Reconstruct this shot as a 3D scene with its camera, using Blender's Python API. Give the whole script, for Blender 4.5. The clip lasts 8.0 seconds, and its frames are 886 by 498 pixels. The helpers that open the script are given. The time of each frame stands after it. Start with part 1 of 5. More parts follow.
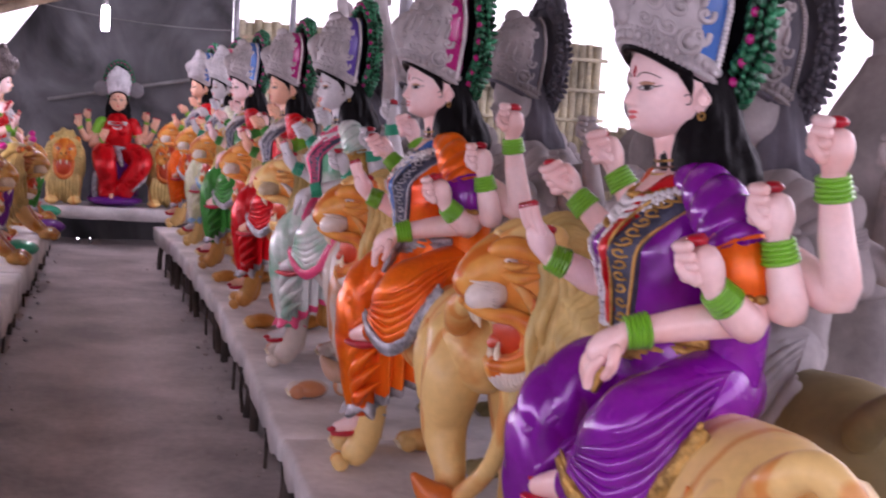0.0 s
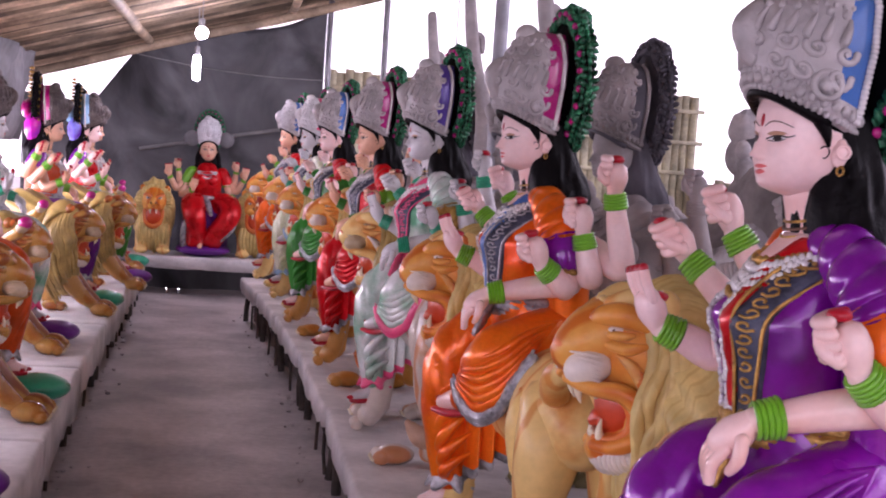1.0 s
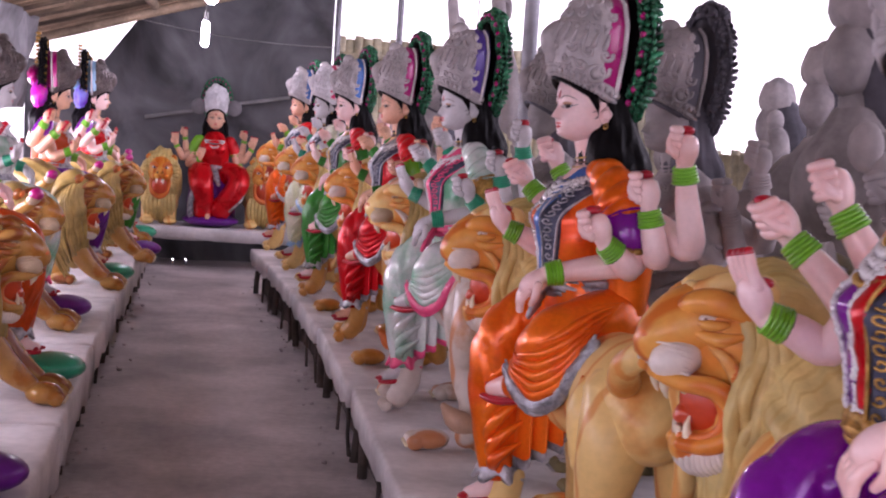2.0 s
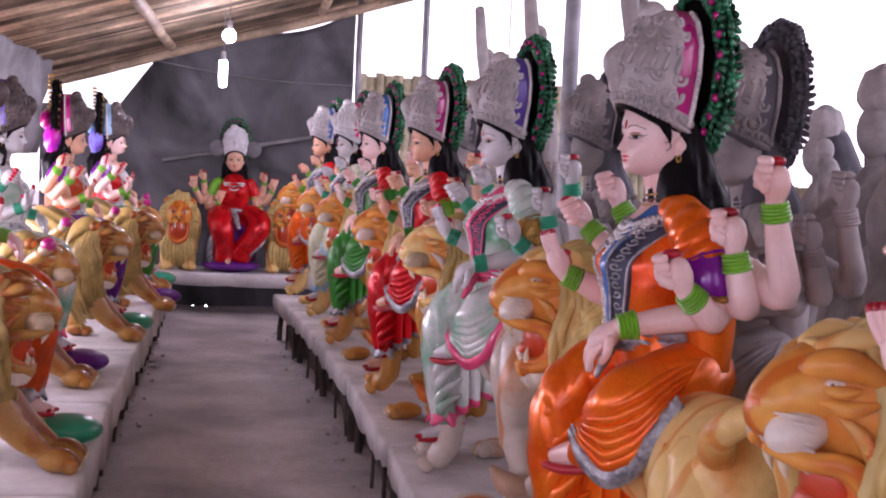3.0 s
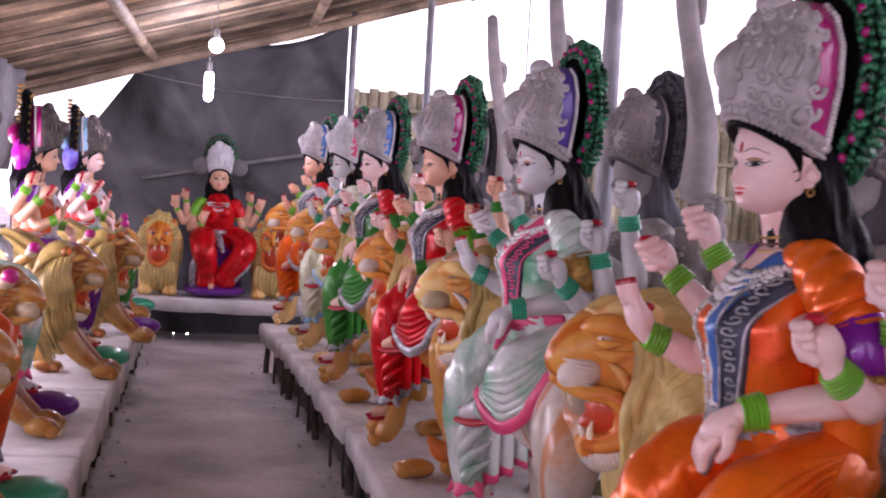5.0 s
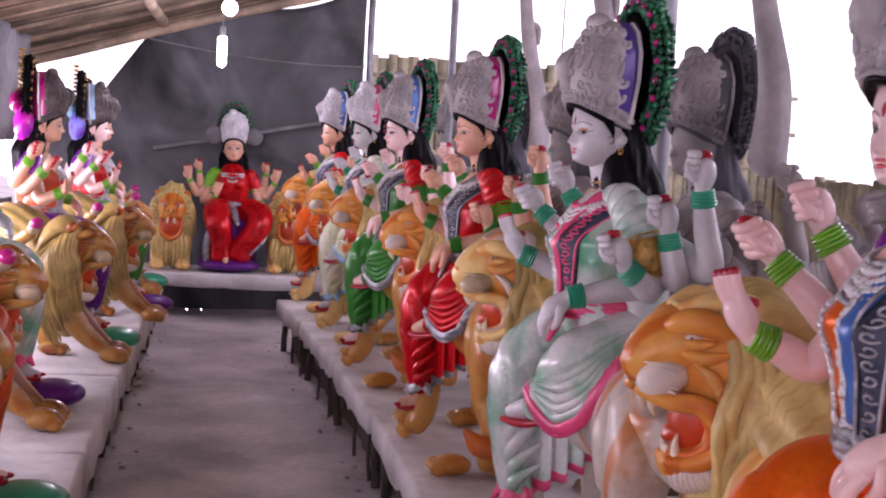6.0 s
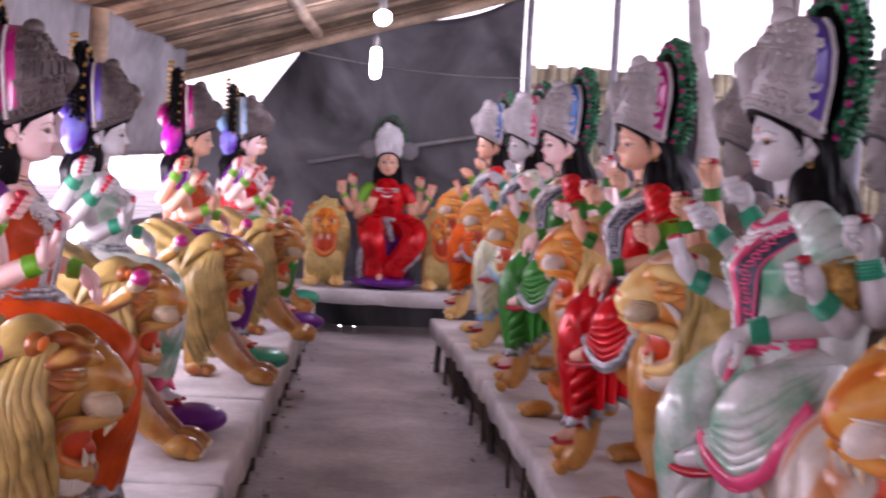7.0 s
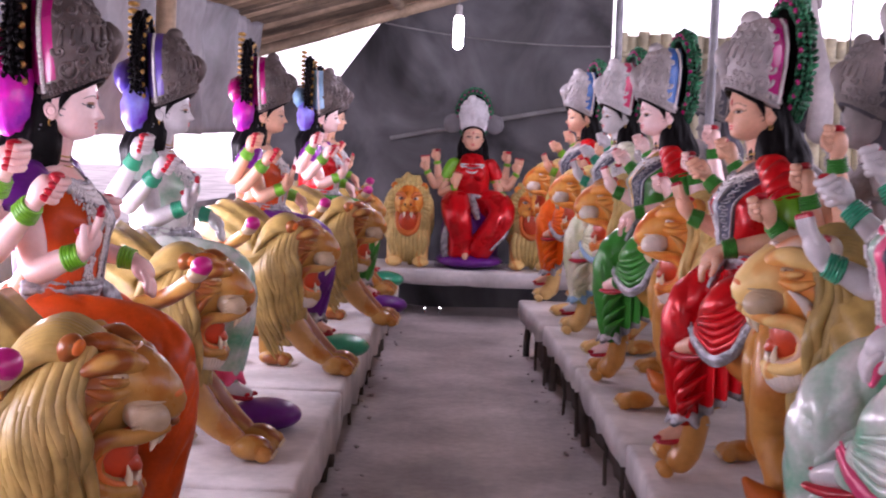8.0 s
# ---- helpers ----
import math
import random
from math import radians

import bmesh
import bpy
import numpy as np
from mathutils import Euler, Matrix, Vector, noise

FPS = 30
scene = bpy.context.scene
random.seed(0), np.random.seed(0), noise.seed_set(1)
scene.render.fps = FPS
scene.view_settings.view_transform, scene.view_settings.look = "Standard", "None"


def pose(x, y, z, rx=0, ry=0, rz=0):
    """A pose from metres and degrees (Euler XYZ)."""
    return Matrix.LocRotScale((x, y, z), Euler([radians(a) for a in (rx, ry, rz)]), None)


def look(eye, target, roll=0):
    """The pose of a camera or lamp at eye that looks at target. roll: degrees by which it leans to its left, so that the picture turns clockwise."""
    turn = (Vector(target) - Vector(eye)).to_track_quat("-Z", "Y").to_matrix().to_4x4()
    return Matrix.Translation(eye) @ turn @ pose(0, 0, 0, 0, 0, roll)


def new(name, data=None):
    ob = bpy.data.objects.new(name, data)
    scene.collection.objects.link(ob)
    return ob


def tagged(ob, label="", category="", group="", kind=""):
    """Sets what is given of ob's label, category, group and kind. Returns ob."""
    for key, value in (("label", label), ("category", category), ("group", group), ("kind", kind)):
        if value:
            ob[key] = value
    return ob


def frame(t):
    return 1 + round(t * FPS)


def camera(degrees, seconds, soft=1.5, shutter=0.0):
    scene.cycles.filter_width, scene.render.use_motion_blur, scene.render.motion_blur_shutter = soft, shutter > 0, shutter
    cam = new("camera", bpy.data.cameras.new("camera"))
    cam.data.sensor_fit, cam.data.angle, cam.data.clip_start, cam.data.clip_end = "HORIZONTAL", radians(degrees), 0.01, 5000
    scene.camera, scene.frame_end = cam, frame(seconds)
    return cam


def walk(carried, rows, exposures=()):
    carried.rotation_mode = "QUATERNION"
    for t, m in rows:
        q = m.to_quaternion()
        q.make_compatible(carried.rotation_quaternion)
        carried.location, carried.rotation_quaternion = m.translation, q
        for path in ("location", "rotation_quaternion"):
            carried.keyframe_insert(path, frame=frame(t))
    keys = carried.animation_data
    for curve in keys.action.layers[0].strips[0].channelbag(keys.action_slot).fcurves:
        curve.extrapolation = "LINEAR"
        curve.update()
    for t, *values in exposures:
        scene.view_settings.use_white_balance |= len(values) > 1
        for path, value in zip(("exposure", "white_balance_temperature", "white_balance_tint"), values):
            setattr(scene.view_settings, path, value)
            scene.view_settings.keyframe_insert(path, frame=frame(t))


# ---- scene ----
cam = camera(36.4, 8.0, soft=2.0, shutter=0.5)
PATH = [
    (0, (0.068, -3.42, 1.536), (0.523, -1.484, 1.332), 3.6),
    (0.5, (0.088, -3.254, 1.54), (0.467, -1.298, 1.371), 3.1),
    (1, (0.114, -3.142, 1.537), (0.436, -1.173, 1.399), 3.9),
    (2.5, (-0.023, -2.678, 1.527), (0.309, -0.716, 1.327), 4.0),
    (3, (-0.01, -2.469, 1.523), (0.289, -0.496, 1.393), 2.8),
    (3.5, (-0.042, -2.313, 1.524), (0.292, -0.345, 1.404), 3.5),
    (4, (-0.079, -2.124, 1.516), (0.29, -0.162, 1.394), 2.9),
    (4.5, (-0.104, -1.968, 1.532), (0.293, -0.016, 1.358), 2.7),
    (5, (-0.052, -1.732, 1.537), (0.275, 0.238, 1.436), 3.4),
    (6.3, (-0.075, -1.199, 1.535), (0.222, 0.772, 1.374), 2.9),
    (6.5, (-0.094, -1.173, 1.526), (0.175, 0.802, 1.361), 2.5),
    (7, (-0.011, -0.882, 1.536), (0.064, 1.112, 1.395), 3.0),
    (7.5, (-0.003, -0.657, 1.525), (-0.008, 1.337, 1.368), 3.2),
    (8, (-0.006, -0.439, 1.525), (-0.058, 1.552, 1.342), 2.1),
]
walk(cam, [(t, look(eye, target, roll)) for t, eye, target, roll in PATH], [(0, 0.03, 6000, 41), (8, 0.03, 6000, 41)])

# ---- light ----
world = bpy.data.worlds.new("world")
scene.world = world
world.use_nodes = True
wn = world.node_tree.nodes
sky = wn.new("ShaderNodeTexSky")
sky.sky_type, sky.sun_disc = "NISHITA", False
sky.sun_elevation, sky.sun_rotation = radians(48), radians(250)
sky.dust_density = 3.0
world.node_tree.links.new(sky.outputs[0], wn["Background"].inputs[0])
wn["Background"].inputs[1].default_value = 0.09


def lamp(name, kind, m, energy, color, **more):
    data = bpy.data.lights.new(name, kind)
    data.energy, data.color = energy, color
    for key, value in more.items():
        setattr(data, key, value)
    ob = new(name, data)
    ob.matrix_world = m
    return ob


lamp("sun", "SUN", look((-6, -4, 9), (0, 2, 0)), 1.2, (1.0, 0.96, 0.9), angle=radians(8))
lamp("daylight_right", "AREA", look((4.2, 4.5, 2.9), (1.0, 4.5, 1.2)), 80, (0.96, 0.98, 1.0), shape="RECTANGLE", size=13, size_y=1.3)
# fill lamp added at the aisle's unseen near end to brighten the first statues
lamp("daylight_entrance", "AREA", look((-0.8, -4.0, 2.0), (0.6, -0.5, 1.0)), 21, (1.0, 0.98, 0.96), shape="RECTANGLE", size=3.4, size_y=1.9)
# fill added in an unseen stretch of the left gap, for the near fronts
lamp("daylight_left_near", "AREA", look((-1.7, -1.9, 1.22), (0.6, -1.9, 1.1)), 20, (1.0, 0.98, 0.95), shape="RECTANGLE", size=4.6, size_y=0.4)
lamp("daylight_left", "AREA", look((-1.85, 4.2, 1.2), (-0.6, 4.2, 1.15)), 118, (1.0, 0.98, 0.95), shape="RECTANGLE", size=6.5, size_y=0.45)


# ---- materials ----
def material(name, color, rough=0.5, metal=0.0, vary=0.15, scale=6.0, bump=0.15, bump_scale=60.0, coat=0.0, dark=None, dark_at=0.62, emit=0.0, spec=0.5, odd=0.0):
    """A surface with large stains, fine grain and relief."""
    mat = bpy.data.materials.new(name)
    mat.use_nodes = True
    nt = mat.node_tree
    nodes, links = nt.nodes, nt.links
    bsdf = nodes["Principled BSDF"]
    bsdf.inputs["Roughness"].default_value = rough
    bsdf.inputs["Metallic"].default_value = metal
    bsdf.inputs["Coat Weight"].default_value = coat
    bsdf.inputs["Coat Roughness"].default_value = 0.12
    bsdf.inputs["Specular IOR Level"].default_value = spec
    tc = nodes.new("ShaderNodeTexCoord")
    big = nodes.new("ShaderNodeTexNoise")
    big.inputs["Scale"].default_value, big.inputs["Detail"].default_value = scale, 5
    links.new(tc.outputs["Object"], big.inputs["Vector"])
    fine = nodes.new("ShaderNodeTexNoise")
    fine.inputs["Scale"].default_value, fine.inputs["Detail"].default_value = bump_scale, 4
    links.new(tc.outputs["Object"], fine.inputs["Vector"])
    ramp = nodes.new("ShaderNodeValToRGB")
    low = dark or tuple(c * (1 - 2 * vary) for c in color)
    high = tuple(min(1, c * (1 + vary)) for c in color)
    ramp.color_ramp.elements[0].position, ramp.color_ramp.elements[0].color = 0.32, (*low, 1)
    ramp.color_ramp.elements[1].position, ramp.color_ramp.elements[1].color = dark_at, (*high, 1)
    links.new(big.outputs["Fac"], ramp.inputs[0])
    mix = nodes.new("ShaderNodeMix")
    mix.data_type, mix.blend_type = "RGBA", "MULTIPLY"
    mix.inputs[0].default_value = min(1.0, vary * 2)
    links.new(ramp.outputs[0], mix.inputs[6])
    links.new(fine.outputs["Color"], mix.inputs[7])
    grey = nodes.new("ShaderNodeMapRange")
    grey.inputs[1].default_value, grey.inputs[2].default_value = 0.3, 0.7
    grey.inputs[3].default_value, grey.inputs[4].default_value = 0.7, 1.15
    links.new(fine.outputs["Fac"], grey.inputs[0])
    links.new(grey.outputs[0], mix.inputs[7])
    if odd:
        info = nodes.new("ShaderNodeObjectInfo")
        shift = nodes.new("ShaderNodeMapRange")
        shift.inputs[3].default_value, shift.inputs[4].default_value = 1 - odd, 1 + odd * 0.4
        links.new(info.outputs["Random"], shift.inputs[0])
        tone = nodes.new("ShaderNodeVectorMath")
        tone.operation = "SCALE"
        links.new(mix.outputs[2], tone.inputs[0])
        links.new(shift.outputs[0], tone.inputs["Scale"])
        links.new(tone.outputs[0], bsdf.inputs["Base Color"])
    else:
        links.new(mix.outputs[2], bsdf.inputs["Base Color"])
    wear = nodes.new("ShaderNodeMapRange")
    wear.inputs[3].default_value, wear.inputs[4].default_value = max(0.02, rough - 0.12), min(1, rough + 0.15)
    links.new(big.outputs["Fac"], wear.inputs[0])
    links.new(wear.outputs[0], bsdf.inputs["Roughness"])
    if bump:
        b = nodes.new("ShaderNodeBump")
        b.inputs["Strength"].default_value, b.inputs["Distance"].default_value = bump, 0.01
        links.new(fine.outputs["Fac"], b.inputs["Height"])
        links.new(b.outputs[0], bsdf.inputs["Normal"])
    if emit:
        bsdf.inputs["Emission Color"].default_value = (1, 0.97, 0.92, 1)
        bsdf.inputs["Emission Strength"].default_value = emit
    return mat


def cloth(name, color, rough=0.33, coat=0.15, metal=0.0, vary=0.14, dark=None):
    """Painted drapery: gloss paint over fine modelled folds."""
    mat = material(name, color, rough, metal, vary, 7.0, 0.0, 90.0, coat, dark, 0.58)
    nt = mat.node_tree
    tc = nt.nodes["Texture Coordinate"]
    wave = nt.nodes.new("ShaderNodeTexWave")
    wave.bands_direction = "DIAGONAL"
    wave.inputs["Scale"].default_value, wave.inputs["Distortion"].default_value = 5.0, 6.0
    wave.inputs["Detail"].default_value, wave.inputs["Detail Scale"].default_value = 2.0, 0.7
    nt.links.new(tc.outputs["Object"], wave.inputs["Vector"])
    b = nt.nodes.new("ShaderNodeBump")
    b.inputs["Strength"].default_value, b.inputs["Distance"].default_value = 0.16, 0.012
    nt.links.new(wave.outputs["Fac"], b.inputs["Height"])
    nt.links.new(b.outputs[0], nt.nodes["Principled BSDF"].inputs["Normal"])
    nt.nodes["Principled BSDF"].inputs["Specular IOR Level"].default_value = 0.25
    nt.nodes["Principled BSDF"].inputs["Coat Roughness"].default_value = 0.06
    return mat


def paint(name, color, rough=0.28, coat=0.3, metal=0.0, vary=0.1):
    return material(name, color, rough, metal, vary, 9.0, 0.08, 90.0, min(1.0, coat * 1.8))


def striped(mat, color, scale, width=0.16, strength=0.85):
    """Loose brushed stripes laid over a painted hide."""
    nt = mat.node_tree
    bsdf = nt.nodes["Principled BSDF"]
    under = bsdf.inputs["Base Color"].links[0].from_socket
    wave = nt.nodes.new("ShaderNodeTexWave")
    wave.bands_direction = "Y"
    wave.inputs["Scale"].default_value, wave.inputs["Distortion"].default_value = scale, 7.0
    wave.inputs["Detail"].default_value, wave.inputs["Detail Scale"].default_value = 3.0, 0.9
    nt.links.new(nt.nodes["Texture Coordinate"].outputs["Object"], wave.inputs["Vector"])
    edge = nt.nodes.new("ShaderNodeMapRange")
    edge.inputs[1].default_value, edge.inputs[2].default_value = width, width * 0.25
    edge.inputs[3].default_value, edge.inputs[4].default_value = 0.0, strength
    nt.links.new(wave.outputs["Fac"], edge.inputs[0])
    mix = nt.nodes.new("ShaderNodeMix")
    mix.data_type = "RGBA"
    mix.inputs[7].default_value = (*color, 1)
    nt.links.new(edge.outputs[0], mix.inputs[0])
    nt.links.new(under, mix.inputs[6])
    nt.links.new(mix.outputs[2], bsdf.inputs["Base Color"])


M = {
    "skin_rose": material("rose_skin_paint", (0.92, 0.67, 0.65), 0.34, 0.0, 0.07, 7.0, 0.05, 90.0, 0.4, (0.9, 0.53, 0.47), 0.58),
    "skin_white": paint("white_skin_paint", (0.62, 0.6, 0.62), 0.35, 0.2),
    "skin_peach": paint("peach_skin_paint", (0.8, 0.45, 0.3), 0.4, 0.15),
    "purple": cloth("purple_pearl_paint", (0.24, 0.01, 0.34), 0.22, 0.7, 0.15),
    "dark_purple": cloth("deep_purple_paint", (0.13, 0.015, 0.22)),
    "orange": cloth("orange_pearl_paint", (1.0, 0.17, 0.002), 0.3, 0.4, 0.3, dark=(0.8, 0.075, 0.0)),
    "deep_orange": cloth("dull_orange_paint", (0.62, 0.075, 0.005)),
    "red": cloth("red_paint", (0.62, 0.006, 0.008), 0.28, 0.3, 0.2),
    "alta": paint("crimson_palm_paint", (0.5, 0.004, 0.02), 0.35, 0.2),
    "green": cloth("green_paint", (0.03, 0.25, 0.03), 0.3, 0.35),
    "mint": cloth("mint_pearl_paint", (0.62, 0.64, 0.62), 0.2, 0.8, dark=(0.12, 0.42, 0.25)),
    "cream": cloth("cream_paint", (0.76, 0.77, 0.62), 0.25, 0.5, dark=(0.6, 0.66, 0.36)),
    "lips": paint("coral_lip_paint", (0.72, 0.13, 0.13), 0.35, 0.2),
    "pink": paint("pink_paint", (0.85, 0.08, 0.22), 0.35, 0.2),
    "magenta": paint("magenta_paint", (0.5, 0.008, 0.2), 0.28, 0.4),
    "satin_magenta": cloth("magenta_satin", (0.85, 0.02, 0.5), 0.3, 0.3, dark=(0.42, 0.05, 0.6)),
    "satin_blue": cloth("violet_blue_satin", (0.28, 0.3, 0.85), 0.3, 0.3, dark=(0.2, 0.06, 0.6)),
    "violet": paint("violet_paint", (0.1, 0.05, 0.35), 0.35, 0.2),
    "blue": paint("blue_paint", (0.04, 0.16, 0.5), 0.35, 0.2),
    "sky_blue": paint("light_blue_paint", (0.3, 0.55, 0.8), 0.35, 0.2),
    "lime": paint("lime_bangle_paint", (0.16, 0.5, 0.015), 0.3, 0.3),
    "jade": paint("jade_bangle_paint", (0.01, 0.36, 0.2), 0.3, 0.3),
    "silver": material("silver_trim_paint", (0.42, 0.42, 0.45), 0.38, 0.55, 0.3, 30.0, 0.6, 70.0),
    "gold": material("gold_trim_paint", (0.55, 0.32, 0.08), 0.35, 0.6, 0.3, 30.0, 0.6, 70.0),
    # left row's crowns: much darker and browner than the right row's
    "crown_dark": material("dark_crown_paint", (0.13, 0.105, 0.1), 0.38, 0.2, 0.2, 14.0, 0.4, 45.0),
    "crown": material("dull_silver_crown_paint", (0.52, 0.49, 0.495), 0.46, 0.05, 0.12, 14.0, 0.5, 45.0),
    "crown_white": material("white_crown_paint", (0.78, 0.77, 0.8), 0.45, 0.0, 0.1, 14.0, 0.4, 45.0),
    "hair": material("black_hair_paint", (0.004, 0.003, 0.004), 0.42, 0.0, 0.2, 12.0, 0.35, 50.0, 0.0, spec=0.1),
    "lion": material("tawny_lion_paint", (0.78, 0.54, 0.2), 0.38, 0.0, 0.12, 4.5, 0.15, 40.0, 0.2, (0.68, 0.26, 0.045), 0.45, spec=0.28),
    "lion_face": material("orange_lion_paint", (0.72, 0.36, 0.07), 0.36, 0.0, 0.14, 7.0, 0.2, 40.0, 0.25, (0.74, 0.2, 0.015), 0.6, spec=0.28),
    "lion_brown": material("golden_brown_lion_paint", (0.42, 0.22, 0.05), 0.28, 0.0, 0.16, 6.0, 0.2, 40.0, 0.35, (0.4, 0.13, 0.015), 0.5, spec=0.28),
    "lion_amber": material("amber_lion_paint", (0.55, 0.27, 0.06), 0.34, 0.0, 0.14, 5.0, 0.15, 40.0, 0.3, (0.5, 0.17, 0.02), 0.5, spec=0.28),
    "lion_pale": material("pale_lion_paint", (0.6, 0.52, 0.45), 0.35, 0.0, 0.12, 5.0, 0.15, 40.0, 0.25, (0.6, 0.3, 0.14), 0.44),
    "mane": material("straw_mane_paint", (0.7, 0.53, 0.2), 0.45, 0.0, 0.15, 9.0, 0.3, 30.0, 0.1, spec=0.28),
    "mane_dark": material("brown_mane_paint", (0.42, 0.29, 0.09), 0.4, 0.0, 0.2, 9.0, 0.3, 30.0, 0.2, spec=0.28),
    "muzzle": paint("white_muzzle_paint", (0.76, 0.68, 0.6), 0.4, 0.15),
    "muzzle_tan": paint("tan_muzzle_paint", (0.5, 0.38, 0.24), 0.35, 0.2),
    "stripe": paint("burnt_orange_stripe_paint", (0.7, 0.17, 0.02), 0.4, 0.15),
    "stripe_soft": paint("faded_orange_stripe_paint", (0.6, 0.38, 0.26), 0.4, 0.15),
    "mouth": paint("orange_mouth_paint", (0.6, 0.06, 0.01), 0.35, 0.2),
    "tooth": paint("ivory_tooth_paint", (0.8, 0.7, 0.5), 0.35, 0.2),
    "lid": paint("brown_lid_paint", (0.16, 0.07, 0.04), 0.45, 0.1),
    "shade": paint("brown_eyelid_paint", (0.5, 0.27, 0.17), 0.45, 0.1),
    "trim_ground": material("dark_blue_trim_ground", (0.05, 0.055, 0.09), 0.4, 0.2, 0.3, 30.0, 0.4, 70.0),
    "fan": material("green_foil_fan", (0.02, 0.2, 0.09), 0.3, 0.3, 0.4, 60.0, 0.8, 60.0, 0.2),
    "ink": paint("black_line_paint", (0.02, 0.012, 0.012), 0.5, 0.0),
    "pearl": paint("pearl_bead_paint", (0.78, 0.76, 0.76), 0.25, 0.5),
    "clay": material("grey_plaster_clay", (0.42, 0.385, 0.385), 0.8, 0.0, 0.22, 4.0, 0.4, 25.0),
    "clay_dark": material("dark_grey_clay", (0.1, 0.095, 0.115), 0.75, 0.0, 0.25, 5.0, 0.4, 25.0),
    "clay_olive": material("olive_primed_clay", (0.24, 0.19, 0.08), 0.6, 0.0, 0.18, 4.0, 0.2, 25.0),
    "plaster": material("chalky_white_plaster", (0.7, 0.67, 0.67), 0.85, 0.0, 0.14, 3.0, 0.5, 22.0),
    "floor": material("dusty_concrete", (0.48, 0.43, 0.42), 0.7, 0.0, 0.24, 1.6, 0.35, 26.0, 0.0, (0.3, 0.265, 0.255), 0.62),
    "tarp": material("dusty_black_tarpaulin", (0.19, 0.19, 0.205), 0.5, 0.0, 0.2, 1.0, 0.2, 7.0, 0.0, (0.022, 0.022, 0.026), 0.78),
    "curtain": material("grey_plastic_sheet", (0.24, 0.235, 0.25), 0.55, 0.0, 0.25, 1.5, 0.3, 12.0),
    "bamboo": material("dry_bamboo", (0.52, 0.39, 0.26), 0.6, 0.0, 0.3, 3.0, 0.3, 30.0, odd=0.75),
    "thatch": material("brown_reed_mat", (0.2, 0.135, 0.09), 0.8, 0.0, 0.35, 2.0, 0.5, 30.0),
    # timber of the legs; also colours the sheet standing for shade under the benches
    "wood": material("dark_rough_timber_and_shade", (0.09, 0.07, 0.06), 0.8, 0.0, 0.3, 5.0, 0.5, 30.0),
    "pole": material("grey_steel_pole", (0.33, 0.33, 0.36), 0.5, 0.3, 0.2, 6.0, 0.2, 30.0),
    "wire": material("grey_cable", (0.3, 0.3, 0.3), 0.6),
    "bulb": material("lit_bulb", (0.9, 0.9, 0.9), 0.3, emit=40.0, bump=0),
    "sky": material("white_overcast_sky", (0.9, 0.9, 0.9), 1.0, emit=1.4, bump=0),
    "fence": material("pale_split_bamboo", (0.62, 0.57, 0.4), 0.7, 0.0, 0.25, 4.0, 0.4, 30.0),
}

striped(M["lion"], (0.68, 0.22, 0.02), 2.4, 0.13, 0.65)
striped(M["lion_face"], (0.6, 0.13, 0.01), 4.0, 0.3)
striped(M["lion_brown"], (0.24, 0.05, 0.008), 2.2, 0.25)
striped(M["lion_pale"], (0.62, 0.22, 0.06), 1.7)
striped(M["mane"], (0.5, 0.3, 0.07), 9.0, 0.25, 0.45)
smoke = M["tarp"].node_tree.nodes["Noise Texture"]
smoke.inputs["Distortion"].default_value, smoke.inputs["Detail"].default_value = 1.6, 7


